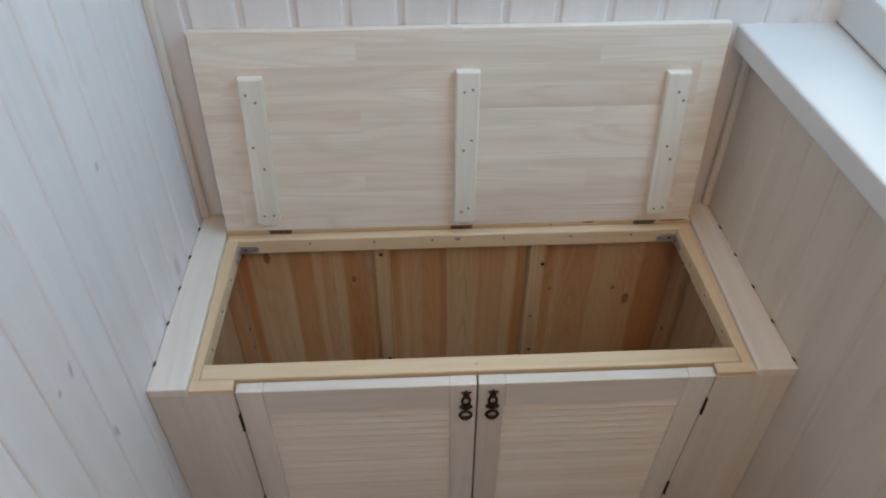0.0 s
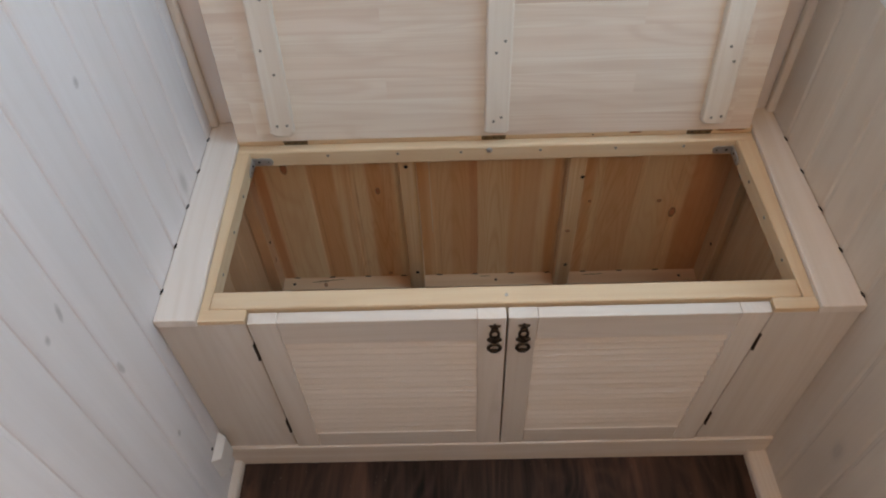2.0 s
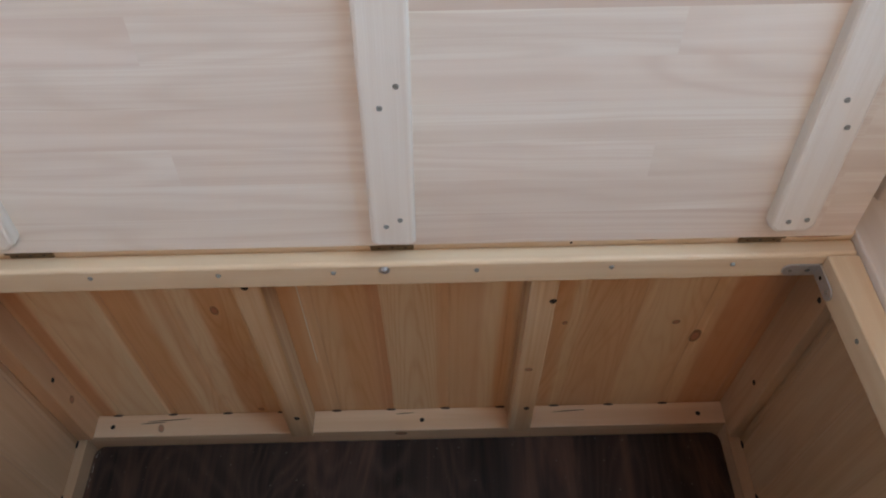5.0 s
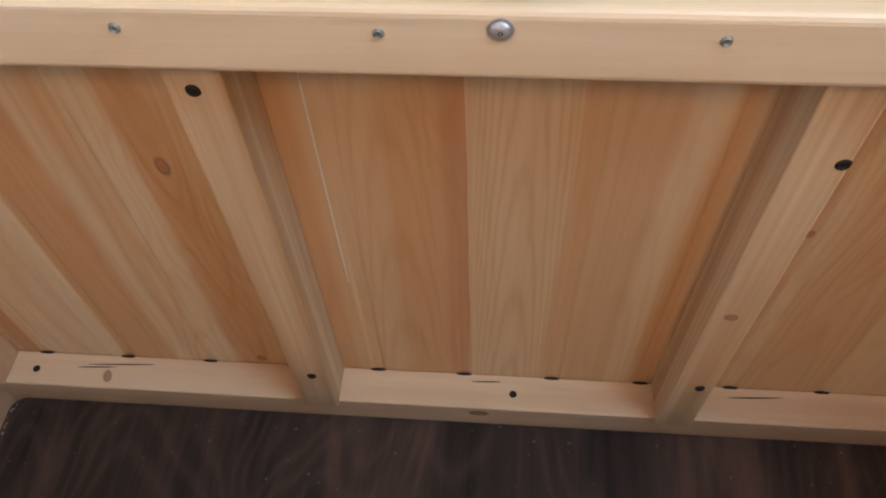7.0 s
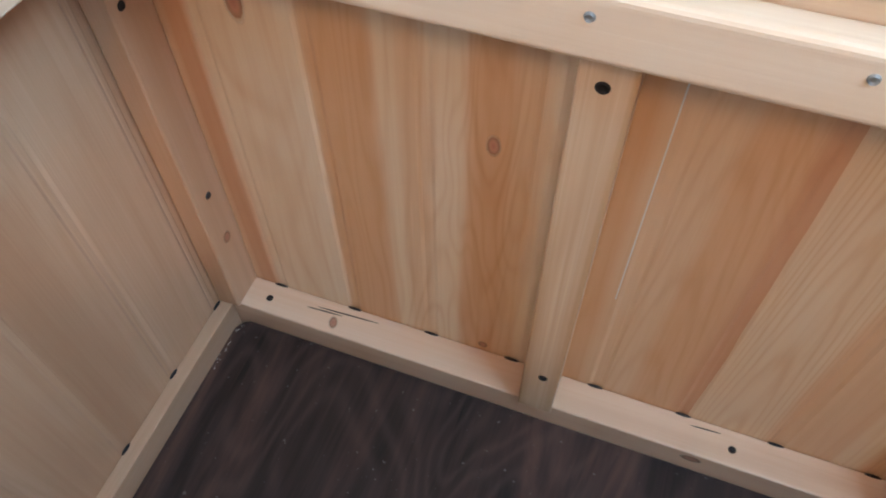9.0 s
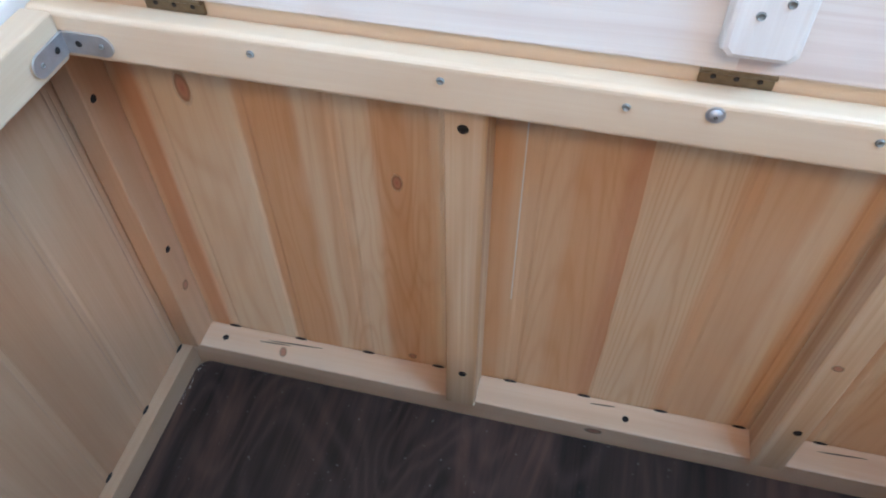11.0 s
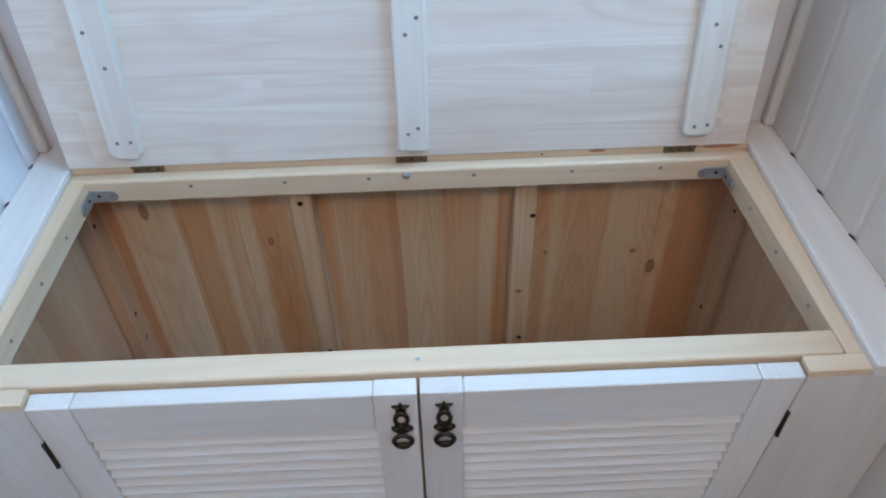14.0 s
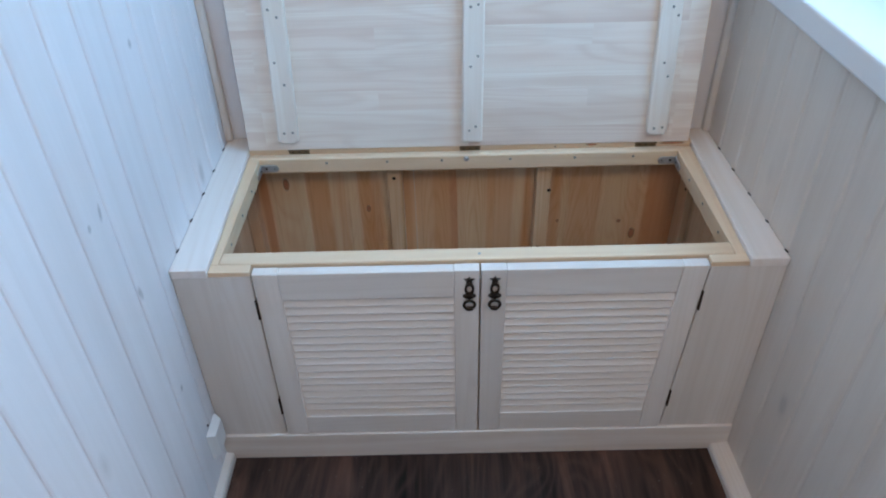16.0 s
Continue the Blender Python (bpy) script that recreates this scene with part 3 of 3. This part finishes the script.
def door(x0, x1, hinge_x, pull_x, label):
    z0, z1, y0, y1 = 0.0745, 0.4985, FRONT - 0.003, FRONT + 0.017
    st = 0.043
    fr = bmesh.new()
    box_into(fr, x0 + st + 0.0003, x1 - st - 0.0003, y0 + 0.0006, y1, z1 - 0.060, z1 - 0.0006, 0.0012, 1)
    d = part("door", tapered(fr), wash_slat, bench, label)
    part("bottom_rail", tapered(box(x0 + st + 0.0003, x1 - st - 0.0003, y0 + 0.0006, y1, z0, z0 + 0.052, 0.0012, 1)), wash_slat, d)
    part("stile", tapered(box(x0, x0 + st, y0, y1, z0, z1, 0.0015)), wash_z, d)
    part("stile", tapered(box(x1 - st, x1, y0, y1, z0, z1, 0.0015)), wash_z, d)
    lo, hi, count = z0 + 0.052, z1 - 0.060, 17
    pitch = (hi - lo) / count
    sb = bmesh.new()
    box_into(sb, x0 + st - 0.002, x1 - st + 0.002, -0.0032, 0.0032, -0.0125, 0.0125, 0.0024, 2)
    me = bpy.data.meshes.new("slat")
    sb.to_mesh(me)
    sb.free()
    me.materials.append(wash_slat)
    for i in range(count):
        s = new("slat", me)
        s.parent = d
        z = lo + pitch * (i + 0.5)
        s.matrix_local = pose(0, y0 + 0.0100, z, -27, 0, 0) @ Matrix.Diagonal((taper(x1, z) / x1, 1, 1, 1))
    pull(d, pull_x, y0)
    for z in (0.420, 0.163):
        hb = bmesh.new()
        hx = taper(hinge_x, z)
        bmesh.ops.create_cone(hb, cap_ends=True, segments=12, radius1=0.0022, radius2=0.0022, depth=0.040, matrix=Matrix.Translation((hx, y0 - 0.0016, z)))
        for k in (-1, 1):
            bead(hb, (hx, y0 - 0.0016, z + k * 0.0205), 0.0026, 1, 1, 0.7)
        box_into(hb, hx - 0.0013, hx + 0.0013, y0 + 0.0012, y0 + 0.012, z - 0.022, z + 0.022, 0.0005, 1)
        part("hinge", hb, bronze, d, "dark bronze butt hinge")
    return d


door(-0.3835, -0.0015, -0.3850, -0.0185, "whitewashed louvred door, closed")
door(0.0015, 0.3835, 0.3850, 0.0250, "whitewashed louvred door, closed")

# ---------------------------------------------------------------- raised lid
LEAN_DEG = -math.degrees(math.atan2(0.040, 0.388))
lid_at = pose(-0.006, 0.0130, 0.5150, LEAN_DEG, 0, 0)
lid = part("lid", box(-0.448, 0.448, 0.0, 0.018, 0.0, 0.391, 0.0018), wash_lid, bench, "raised lid of whitewashed glued pine board")
lid.matrix_local = lid_at
bw, bt = 0.0205, 0.015


def lid_batten(c0, c1, z0, z1, ease, screws):
    """A flat batten screwed to the lid: arrised edges, the lower corners eased."""
    bm = bmesh.new()
    length = z1 - z0
    outline = [(-bw, ease), (-bw + ease, 0.0), (bw - ease, 0.0), (bw, ease), (bw, length - 0.001), (bw - 0.001, length), (-bw + 0.001, length), (-bw, length - 0.001)]
    rows = []
    for inset, y in ((0.0, -0.0003), (0.0, -bt + 0.0035), (0.0012, -bt + 0.001), (0.0035, -bt)):
        rows.append([bm.verts.new((x * (1 - inset / bw), y, z + (inset if z < 0.1 else -inset))) for x, z in outline])
    for a, c in zip(rows, rows[1:]):
        for i in range(8):
            bm.faces.new((a[i], a[(i + 1) % 8], c[(i + 1) % 8], c[i]))
    bm.faces.new(rows[0])
    bm.faces.new(rows[-1])
    b = part("batten", bm, wash_batten, lid)
    b.matrix_local = pose(c0, 0, z0, 0, math.degrees(math.atan2(c1 - c0, length)), 0)
    for x, z in screws:
        screw((x, -bt - 0.0004, z), "-y", lid)


lid_batten(-0.3620, -0.3560, 0.0190, 0.3155, 0.008, ((-0.3655, 0.287), (-0.3510, 0.273), (-0.3670, 0.188), (-0.3540, 0.144), (-0.3675, 0.0435), (-0.3505, 0.0443)))
lid_batten(0.0065, 0.0100, 0.0150, 0.3205, 0.004, ((0.0040, 0.284), (0.0180, 0.288), (0.0177, 0.192), (0.0038, 0.172), (0.0010, 0.041), (0.0139, 0.049)))
lid_batten(0.3760, 0.3710, 0.0220, 0.3115, 0.006, ((0.3740, 0.276), (0.3850, 0.260), (0.3714, 0.171), (0.3817, 0.144), (0.3690, 0.0365), (0.3854, 0.0385)))
# butt hinges on the rail's face below the lid
for cx in (-0.353, -0.003, 0.357):
    hb = box(cx - 0.021, cx + 0.021, 0.0172, 0.0198, 0.5020, 0.5130, 0.0005, 1)
    bmesh.ops.create_cone(hb, cap_ends=True, segments=12, radius1=0.0028, radius2=0.0028, depth=0.042,
                          matrix=Matrix.Translation((cx, 0.0160, 0.5135)) @ Matrix.Rotation(radians(90), 4, "Y"))
    h = part("hinge", hb, old_brass, bench, "tarnished brass butt hinge")
    for dx in (-0.013, 0.0, 0.013):
        screw((cx + dx, 0.0168, 0.5075), "-y", h, SCREW_DARK, 0.5)

# ---------------------------------------------------------------- inside of the bench
LINE_Y = 0.066
RAIL_Z = 0.046
pitch_in = 0.0814
raw_back = plank_mesh("lining_board", pitch_in, 0.468 - 0.003, pine_z, 0.005, 0.0012)
for i in range(13):
    p = new("lining_board", raw_back)
    p.parent = bench
    p.matrix_local = pose(-0.5184 + i * pitch_in, LINE_Y, 0.003)
SIDE = 0.0785
raw_side = plank_mesh("lining_board", SIDE, 0.463, pine_left, 0.003, 0.0010)
raw_right = plank_mesh("lining_board", SIDE, 0.463, pine_right, 0.003, 0.0010)
half_side = plank_mesh("lining_board", 0.040, 0.463, pine_left, 0.003, 0.0010)
half_right = plank_mesh("lining_board", 0.017, 0.463, pine_right, 0.003, 0.0010)
for i in range(-1, 5):
    p = new("lining_board", half_side if i < 0 else raw_side)
    p.parent = bench
    p.matrix_local = pose(-0.4910, -0.3330 if i < 0 else -0.2930 + i * SIDE, 0.002, 0, 0, 90)
    p = new("lining_board", half_right if i < 0 else raw_right)
    p.parent = bench
    p.matrix_local = pose(0.4780, -0.3170 + max(i + 1, 0) * SIDE if i >= 0 else -0.3172, 0.002, 0, 0, -90)

part("floor_rail", box(-0.486, 0.474, 0.031, LINE_Y - 0.0005, 0.0, RAIL_Z, 0.0015), honey_x, bench, "honey-coloured pine rail along the back")
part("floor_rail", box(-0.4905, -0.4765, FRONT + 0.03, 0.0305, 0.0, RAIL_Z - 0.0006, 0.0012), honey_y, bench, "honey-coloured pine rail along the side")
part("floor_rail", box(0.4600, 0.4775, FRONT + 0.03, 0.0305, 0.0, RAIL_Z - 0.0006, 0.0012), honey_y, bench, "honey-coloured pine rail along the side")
part("corner_batten", box(-0.4905, -0.468, 0.0270, LINE_Y - 0.0006, RAIL_Z + 0.0003, 0.4655, 0.0015), pine_left, bench)
part("corner_batten", box(0.4610, 0.4775, 0.0080, LINE_Y - 0.0006, RAIL_Z + 0.0003, 0.4655, 0.0015), pine_right, bench)
base = bmesh.new()
corners = []
for cx, cy, a0 in ((0.4595 - 0.016, 0.0305 - 0.016, 0), (-0.476 + 0.016, 0.0305 - 0.016, 90), (-0.476 + 0.016, -0.291 + 0.016, 180), (0.4595 - 0.016, -0.291 + 0.016, 270)):
    for q in range(7):
        a = radians(a0 + q * 15)
        corners.append((cx + 0.016 * math.cos(a), cy + 0.016 * math.sin(a)))
lo = [base.verts.new((x, y, 0.0005)) for x, y in corners]
hi = [base.verts.new((x, y, 0.014)) for x, y in corners]
for q in range(len(lo)):
    base.faces.new((lo[q], lo[(q + 1) % len(lo)], hi[(q + 1) % len(lo)], hi[q]))
base.faces.new(lo)
base.faces.new(hi)
part("base_board", base, laminate_m, bench, "dark brown wood-grain laminate bottom with rounded corners")
for x0 in (-0.1775, 0.1400):
    part("upright_batten", box(x0, x0 + 0.031, 0.0245, LINE_Y - 0.0006, RAIL_Z + 0.0005, 0.4675, 0.0015), pine_v, bench, "square pine upright against the lining")

# screws in the frame and lining
for x in (-0.297, -0.173, -0.061, 0.079, 0.211, 0.330):
    screw((x, -0.0006, 0.4905), "-y", bench)
bolt = bmesh.new()
bmesh.ops.create_cone(bolt, cap_ends=True, segments=20, radius1=0.0056, radius2=0.0056, depth=0.0008, matrix=Matrix.Translation((-0.011, -0.0005, 0.494)) @ Matrix.Rotation(radians(90), 4, "X"))
bead(bolt, (-0.011, -0.0010, 0.494), 0.0044, 1.0, 0.55, 1.0)
part("bolt_head", bolt, zinc, bench, "domed zinc bolt head")
screw((-0.011, -0.0033, 0.494), "-y", bench, SCREW_DARK, 0.36)
screw((0.172, 0.0194, 0.5055), "-y", bench, SCREW_DARK, 0.45)
screw((0.0, -0.319, TOP + 0.0002), "z", bench, screw_mesh("screw", 0.0028, zinc), 1.0)
for y in (-0.088, -0.168, -0.255):
    screw((0.4185 - y / 0.30 * 0.0125 - 0.0004, y, 0.488), "-x", bench)
    screw((-0.4330 + y / 0.30 * 0.0085 + 0.0004, y, 0.484), "x", bench)
for x, z in ((-0.1635, 0.433), (-0.160, 0.110), (0.167, 0.394), (0.160, 0.125)):
    screw((x, 0.0242, z), "-y", bench, SCREW_DARK, 1.35, "screw_hole")
for x in (-0.444, 0.013, 0.424):
    screw((x, 0.047, RAIL_Z + 0.0004), "z", bench, SCREW_DARK, 1.1, "screw_hole")
for y, z in ((0.038, 0.395), (0.045, 0.200)):
    screw((-0.4678, y, z), "x", bench, SCREW_DARK, 1.2, "screw_hole")
for y, z in ((0.019, 0.392), (0.029, 0.178)):
    screw((0.4598, y, z), "-x", bench, SCREW_DARK, 1.1, "screw_hole")


def bracket(cx, s):
    """A zinc corner bracket folded into the frame's inner corner."""
    def strip(bm, L, w, t):
        pts = []
        for i in range(9):
            a = radians(-90 + 180 * i / 8)
            pts.append((L - w / 2 + w / 2 * math.cos(a), w / 2 * math.sin(a)))
        pts = [(0.0, -w / 2)] + pts + [(0.0, w / 2)]
        lo = [(u, 0.0, v) for u, v in pts]
        hi = [(u, -t, v) for u, v in pts]
        return lo, hi
    bm = bmesh.new()
    lo, hi = strip(bm, 0.037, 0.0165, 0.0018)
    for fold in (0, 1):
        def place(p):
            u, d, v = p
            if fold == 0:
                return (cx + s * u, OY1 - 0.0004 + d, 0.4805 + v)
            return (cx - s * (d - 0.0004), OY1 - 0.0004 - u, 0.4805 + v)
        a = [bm.verts.new(place(p)) for p in lo]
        b = [bm.verts.new(place(p)) for p in hi]
        k = len(a)
        for i in range(k):
            bm.faces.new((a[i], a[(i + 1) % k], b[(i + 1) % k], b[i]))
        bm.faces.new(a)
        bm.faces.new(b)
    br = part("corner_bracket", bm, zinc, bench, "zinc-plated steel corner bracket")
    for u in (0.012, 0.029):
        screw((cx + s * u, OY1 - 0.0024, 0.4805), "-y", br, SCREW_DARK if u < 0.02 else SCREW, 0.8)
        screw((cx + s * 0.0024, OY1 - u, 0.4805), "x" if s > 0 else "-x", br, SCREW_DARK if u < 0.02 else SCREW, 0.8)


bracket(-0.4330, 1)
bracket(0.4185, -1)

# ---------------------------------------------------------------- skirting, corner trim, small things
def skirting(name, wall, s, base, top, label):
    """A low shoe strip along a wall, with an eased upper edge."""
    bm = bmesh.new()
    prof = [(0.0005, 0.0), (base, 0.0), (base, top * 0.75), (base - 0.003, top), (0.0005, top + 0.002)]
    rows = [[bm.verts.new((s * u, y, z)) for u, z in prof] for y in (SOUTH, FRONT - 0.0055)]
    for i in range(len(prof)):
        k = (i + 1) % len(prof)
        bm.faces.new((rows[0][i], rows[0][k], rows[1][k], rows[1][i]))
    for row in rows:
        bm.faces.new(row)
    ob = finish(name, bm, wash_skirt)
    ob.matrix_world = wall
    return tagged(ob, label, "baseboard", kind="structure")


skirting("baseboard", TURN_W, 1, 0.0170, 0.020, "whitewashed wooden skirting along the wall")
skirting("baseboard", TURN_E, -1, 0.0375, 0.020, "whitewashed wooden skirting along the parapet")

cover = box(0.0006, 0.015, -0.4190, -0.3600, 0.074, 0.150, 0.0)
for v in cover.verts:
    if v.co.x > 0.01:
        v.co.y += 0.010 if v.co.y < -0.39 else -0.006
        v.co.z += 0.010 if v.co.z < 0.1 else -0.010
bmesh.ops.bevel(cover, geom=list(cover.edges), offset=0.002, segments=2, affect="EDGES", profile=0.5)
cap = finish("cable_cover", cover, white_plastic)
for y, z in ((-0.3980, 0.158), (-0.3960, 0.0760)):
    dot = new("screw", SCREW_DARK)
    dot.parent = cap
    dot.matrix_local = pose(0.0012, y, z, 0, 90, 0)
cap.matrix_world = TURN_W
tagged(cap, "small white plastic cable cover on the boarded wall", "cable cover")

for x0, x1, nm in ((WEST + 0.0005, WEST + 0.016, "trim"), (EAST - 0.016, EAST - 0.0005, "trim")):
    t = finish(nm, box(x0, x1, NORTH - 0.016, NORTH - 0.0005, LEDGE + 0.0005, CEIL if x0 < 0 else SILL_T - 0.05, 0.005, 3), wash_z)
    tagged(t, "whitewashed corner bead between two boarded walls", "trim", kind="structure")

# ---------------------------------------------------------------- wall boards
P = 0.0866
PW = 0.0828
GROOVE = 0.0095
SEAM = 0.0055
tall_back = plank_mesh("plank", P, CEIL - 0.475, wash_wall, GROOVE)
for i in range(14):
    x = -0.367 - 2 * P + i * P + GROOVE / 2
    if x + P > 0.80:
        break
    o = new("plank", tall_back)
    o.parent = wall_north
    o.matrix_local = pose(x, NORTH, 0.475)
tall = plank_mesh("plank", PW, CEIL, wash_wall, SEAM, 0.0036)
tall_top = plank_mesh("plank", PW, CEIL - 0.475, wash_wall, SEAM, 0.0036)
low = plank_mesh("plank", PW, SILL_T - 0.043 - 0.001, wash_east_shaded, SEAM, 0.0024)
low_top = plank_mesh("plank", PW, SILL_T - 0.043 - 0.476, wash_east_shaded, SEAM, 0.0024)
for k in range(24):
    y0 = 0.028 - k * PW + SEAM / 2
    over = y0 > FRONT - 0.02
    o = new("plank", tall_top if over else tall)
    o.parent = wall_west
    o.matrix_local = pose(0, y0, 0.475 if over else 0.0, 0, 0, 90)
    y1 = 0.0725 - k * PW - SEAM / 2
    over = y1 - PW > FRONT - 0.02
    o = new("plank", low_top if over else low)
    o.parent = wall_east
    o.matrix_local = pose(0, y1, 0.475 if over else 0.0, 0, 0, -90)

# open ends of the board joints, along the ledges and the floor rail
slot_bm = bmesh.new()
bmesh.ops.create_uvsphere(slot_bm, u_segments=10, v_segments=6, radius=1.0)
slot = bpy.data.meshes.new("joint_gap")
slot_bm.to_mesh(slot)
slot_bm.free()
slot.materials.append(hole_black)


def gap(at, size, turn=0):
    g = new("joint_gap", slot)
    g.parent = bench
    g.matrix_local = pose(*at, 0, 0, turn) @ Matrix.Diagonal((*size, 1))


for y in (-0.304, -0.216, -0.132, -0.051, 0.028):
    gap((west_at(y) + 0.0012, y, LEDGE - 0.0002), (0.0020, 0.0062, 0.0012), -8)
for y in (-0.010, -0.089, -0.172, -0.256, -0.339):
    gap((east_at(y) - 0.0012, y, LEDGE - 0.0002), (0.0020, 0.0062, 0.0012), 12)
for k in range(11):
    gap((-0.440 + k * pitch_in, LINE_Y - 0.0012, RAIL_Z), (0.0075, 0.0015, 0.0009))
for y in (-0.214, -0.137, -0.059, 0.021):
    gap((-0.4900, y, RAIL_Z - 0.0004), (0.0018, 0.0062, 0.0010))
for y in (-0.160, -0.081, -0.003):
    gap((0.4770, y, RAIL_Z - 0.0004), (0.0018, 0.0062, 0.0010))
for x, y, w in ((-0.362, 0.0560, 0.034), (-0.385, 0.0520, 0.020), (-0.012, 0.0580, 0.014), (0.232, 0.0560, 0.026)):
    gap((x, y, RAIL_Z), (w, 0.0007, 0.0005), 3)

part("joint_line", box(-0.1232, -0.1222, LINE_Y - 0.0006, LINE_Y + 0.0004, 0.195, 0.440, 0.0), white_plastic, bench, "thin pale line of filler in a joint")
# knots in the raw pine, and greyed ones under the whitewash
def knot_material(name, tones, cover):
    km, kn, kl, kb = nodes_of(name, 0.45)
    tc = kn.new("ShaderNodeTexCoord")
    length = kn.new("ShaderNodeVectorMath")
    length.operation = "LENGTH"
    flat = kn.new("ShaderNodeVectorMath")
    flat.operation = "MULTIPLY"
    flat.inputs[1].default_value = (1, 0, 1)
    kl.new(tc.outputs["Object"], flat.inputs[0])
    kl.new(flat.outputs[0], length.inputs[0])
    wob = math_node(kn, kl, "MULTIPLY_ADD", noise_node(kn, kl, tc.outputs["Object"], 2.5, 3.0), 0.2)
    kl.new(length.outputs["Value"], wob.node.inputs[2])
    tone = ramp(kn, list(zip((0.15, 0.40, 0.62, 0.80, 1.0), tones)))
    kl.new(wob, tone.inputs[0])
    kl.new(tone.outputs[0], kb.inputs["Base Color"])
    edge = ramp(kn, [(a, (c * cover, c * cover, c * cover)) for a, c in ((0.0, 1.0), (0.45, 0.85), (0.70, 0.45), (0.95, 0.0))])
    kl.new(wob, edge.inputs[0])
    kl.new(edge.outputs[0], kb.inputs["Alpha"])
    return km


pine_knot = knot_material("pine_knot", ((0.44, 0.17, 0.10), (0.54, 0.25, 0.15), (0.58, 0.29, 0.17), (0.70, 0.44, 0.26), (0.78, 0.54, 0.34)), 1.0)
grey_knot = knot_material("whitewashed_knot", ((0.40, 0.41, 0.43), (0.46, 0.47, 0.49), (0.54, 0.55, 0.57), (0.64, 0.65, 0.66), (0.74, 0.75, 0.75)), 0.30)
kbm = bmesh.new()
bmesh.ops.create_uvsphere(kbm, u_segments=16, v_segments=8, radius=1.0)
knot_me = bpy.data.meshes.new("knot")
kbm.to_mesh(knot_me)
wall_knot_me = bpy.data.meshes.new("knot")
kbm.to_mesh(wall_knot_me)
kbm.free()
knot_me.materials.append(pine_knot)
wall_knot_me.materials.append(grey_knot)


def knot(at, w, h, turn=(0, 0, 0), parent=bench, mesh=knot_me):
    k = new("knot", mesh)
    k.parent = parent
    k.matrix_local = pose(*at, *turn) @ Matrix.Diagonal((w * 1.15, 0.0006, h * 1.15, 1))


for x, z, w, h in ((-0.228, 0.327, 0.0060, 0.0115), (-0.404, 0.396, 0.0085, 0.020), (0.373, 0.241, 0.0085, 0.017), (0.340, 0.277, 0.0060, 0.0060),
                   (0.199, 0.281, 0.0040, 0.0050), (-0.225, 0.056, 0.0055, 0.0060)):
    knot((x, LINE_Y, z), w, h)
knot((0.1535, 0.0245, 0.238), 0.0062, 0.0050, (0, 20, 0))
knot((-0.468, 0.047, 0.139), 0.0060, 0.0080, (0, 0, 90))
knot((0.246, 0.0200, 0.5085), 0.0140, 0.0030)
knot((0.412, 0.0200, 0.5085), 0.0320, 0.0040)
for x, y, w in ((-0.206, -0.312, 0.005), (-0.125, -0.318, 0.0045), (0.172, -0.318, 0.0045)):
    knot((x, y, 0.060), w, w, (90, 0, 0))
knot((-0.372, 0.043, RAIL_Z), 0.0050, 0.0080, (90, 0, 20))
knot((-0.018, 0.0312, 0.036), 0.0110, 0.0060)
for y, z, w, h, lean in ((-0.488, 0.726, 0.0055, 0.0170, 12), (-0.525, 0.726, 0.0060, 0.0085, 0), (-0.460, 0.555, 0.0060, 0.0180, -6), (-0.253, 0.863, 0.0070, 0.0100, 0), (-0.441, 0.316, 0.0060, 0.0100, 0)):
    knot((0.0, y, z), w, h, (0, lean, 90), wall_west, wall_knot_me)

# crumbs of sawdust along the edge of the bottom
crumbs = bmesh.new()
rng = random.Random(5)
for i in range(34):
    along_edge = rng.random() ** 1.6
    at = (-0.4750 + 0.0035 * rng.random() + 0.018 * max(0.0, 0.2 - along_edge), 0.0240 - 0.055 * along_edge, 0.0143)
    g = bmesh.ops.create_icosphere(crumbs, subdivisions=1, radius=0.00025 + 0.0005 * rng.random() ** 2)
    for v in g["verts"]:
        v.co = Vector((at[0] + v.co.x * (0.7 + rng.random()), at[1] + v.co.y * (0.7 + rng.random()), at[2] + v.co.z * 0.5))
sawdust = finish("sawdust", crumbs, plain("sawdust", (0.62, 0.56, 0.48), 0.9, 0.0, 0.3, 900.0))
tagged(sawdust, "pale crumbs of sawdust lying on the dark bottom board", "sawdust", kind="stuff")
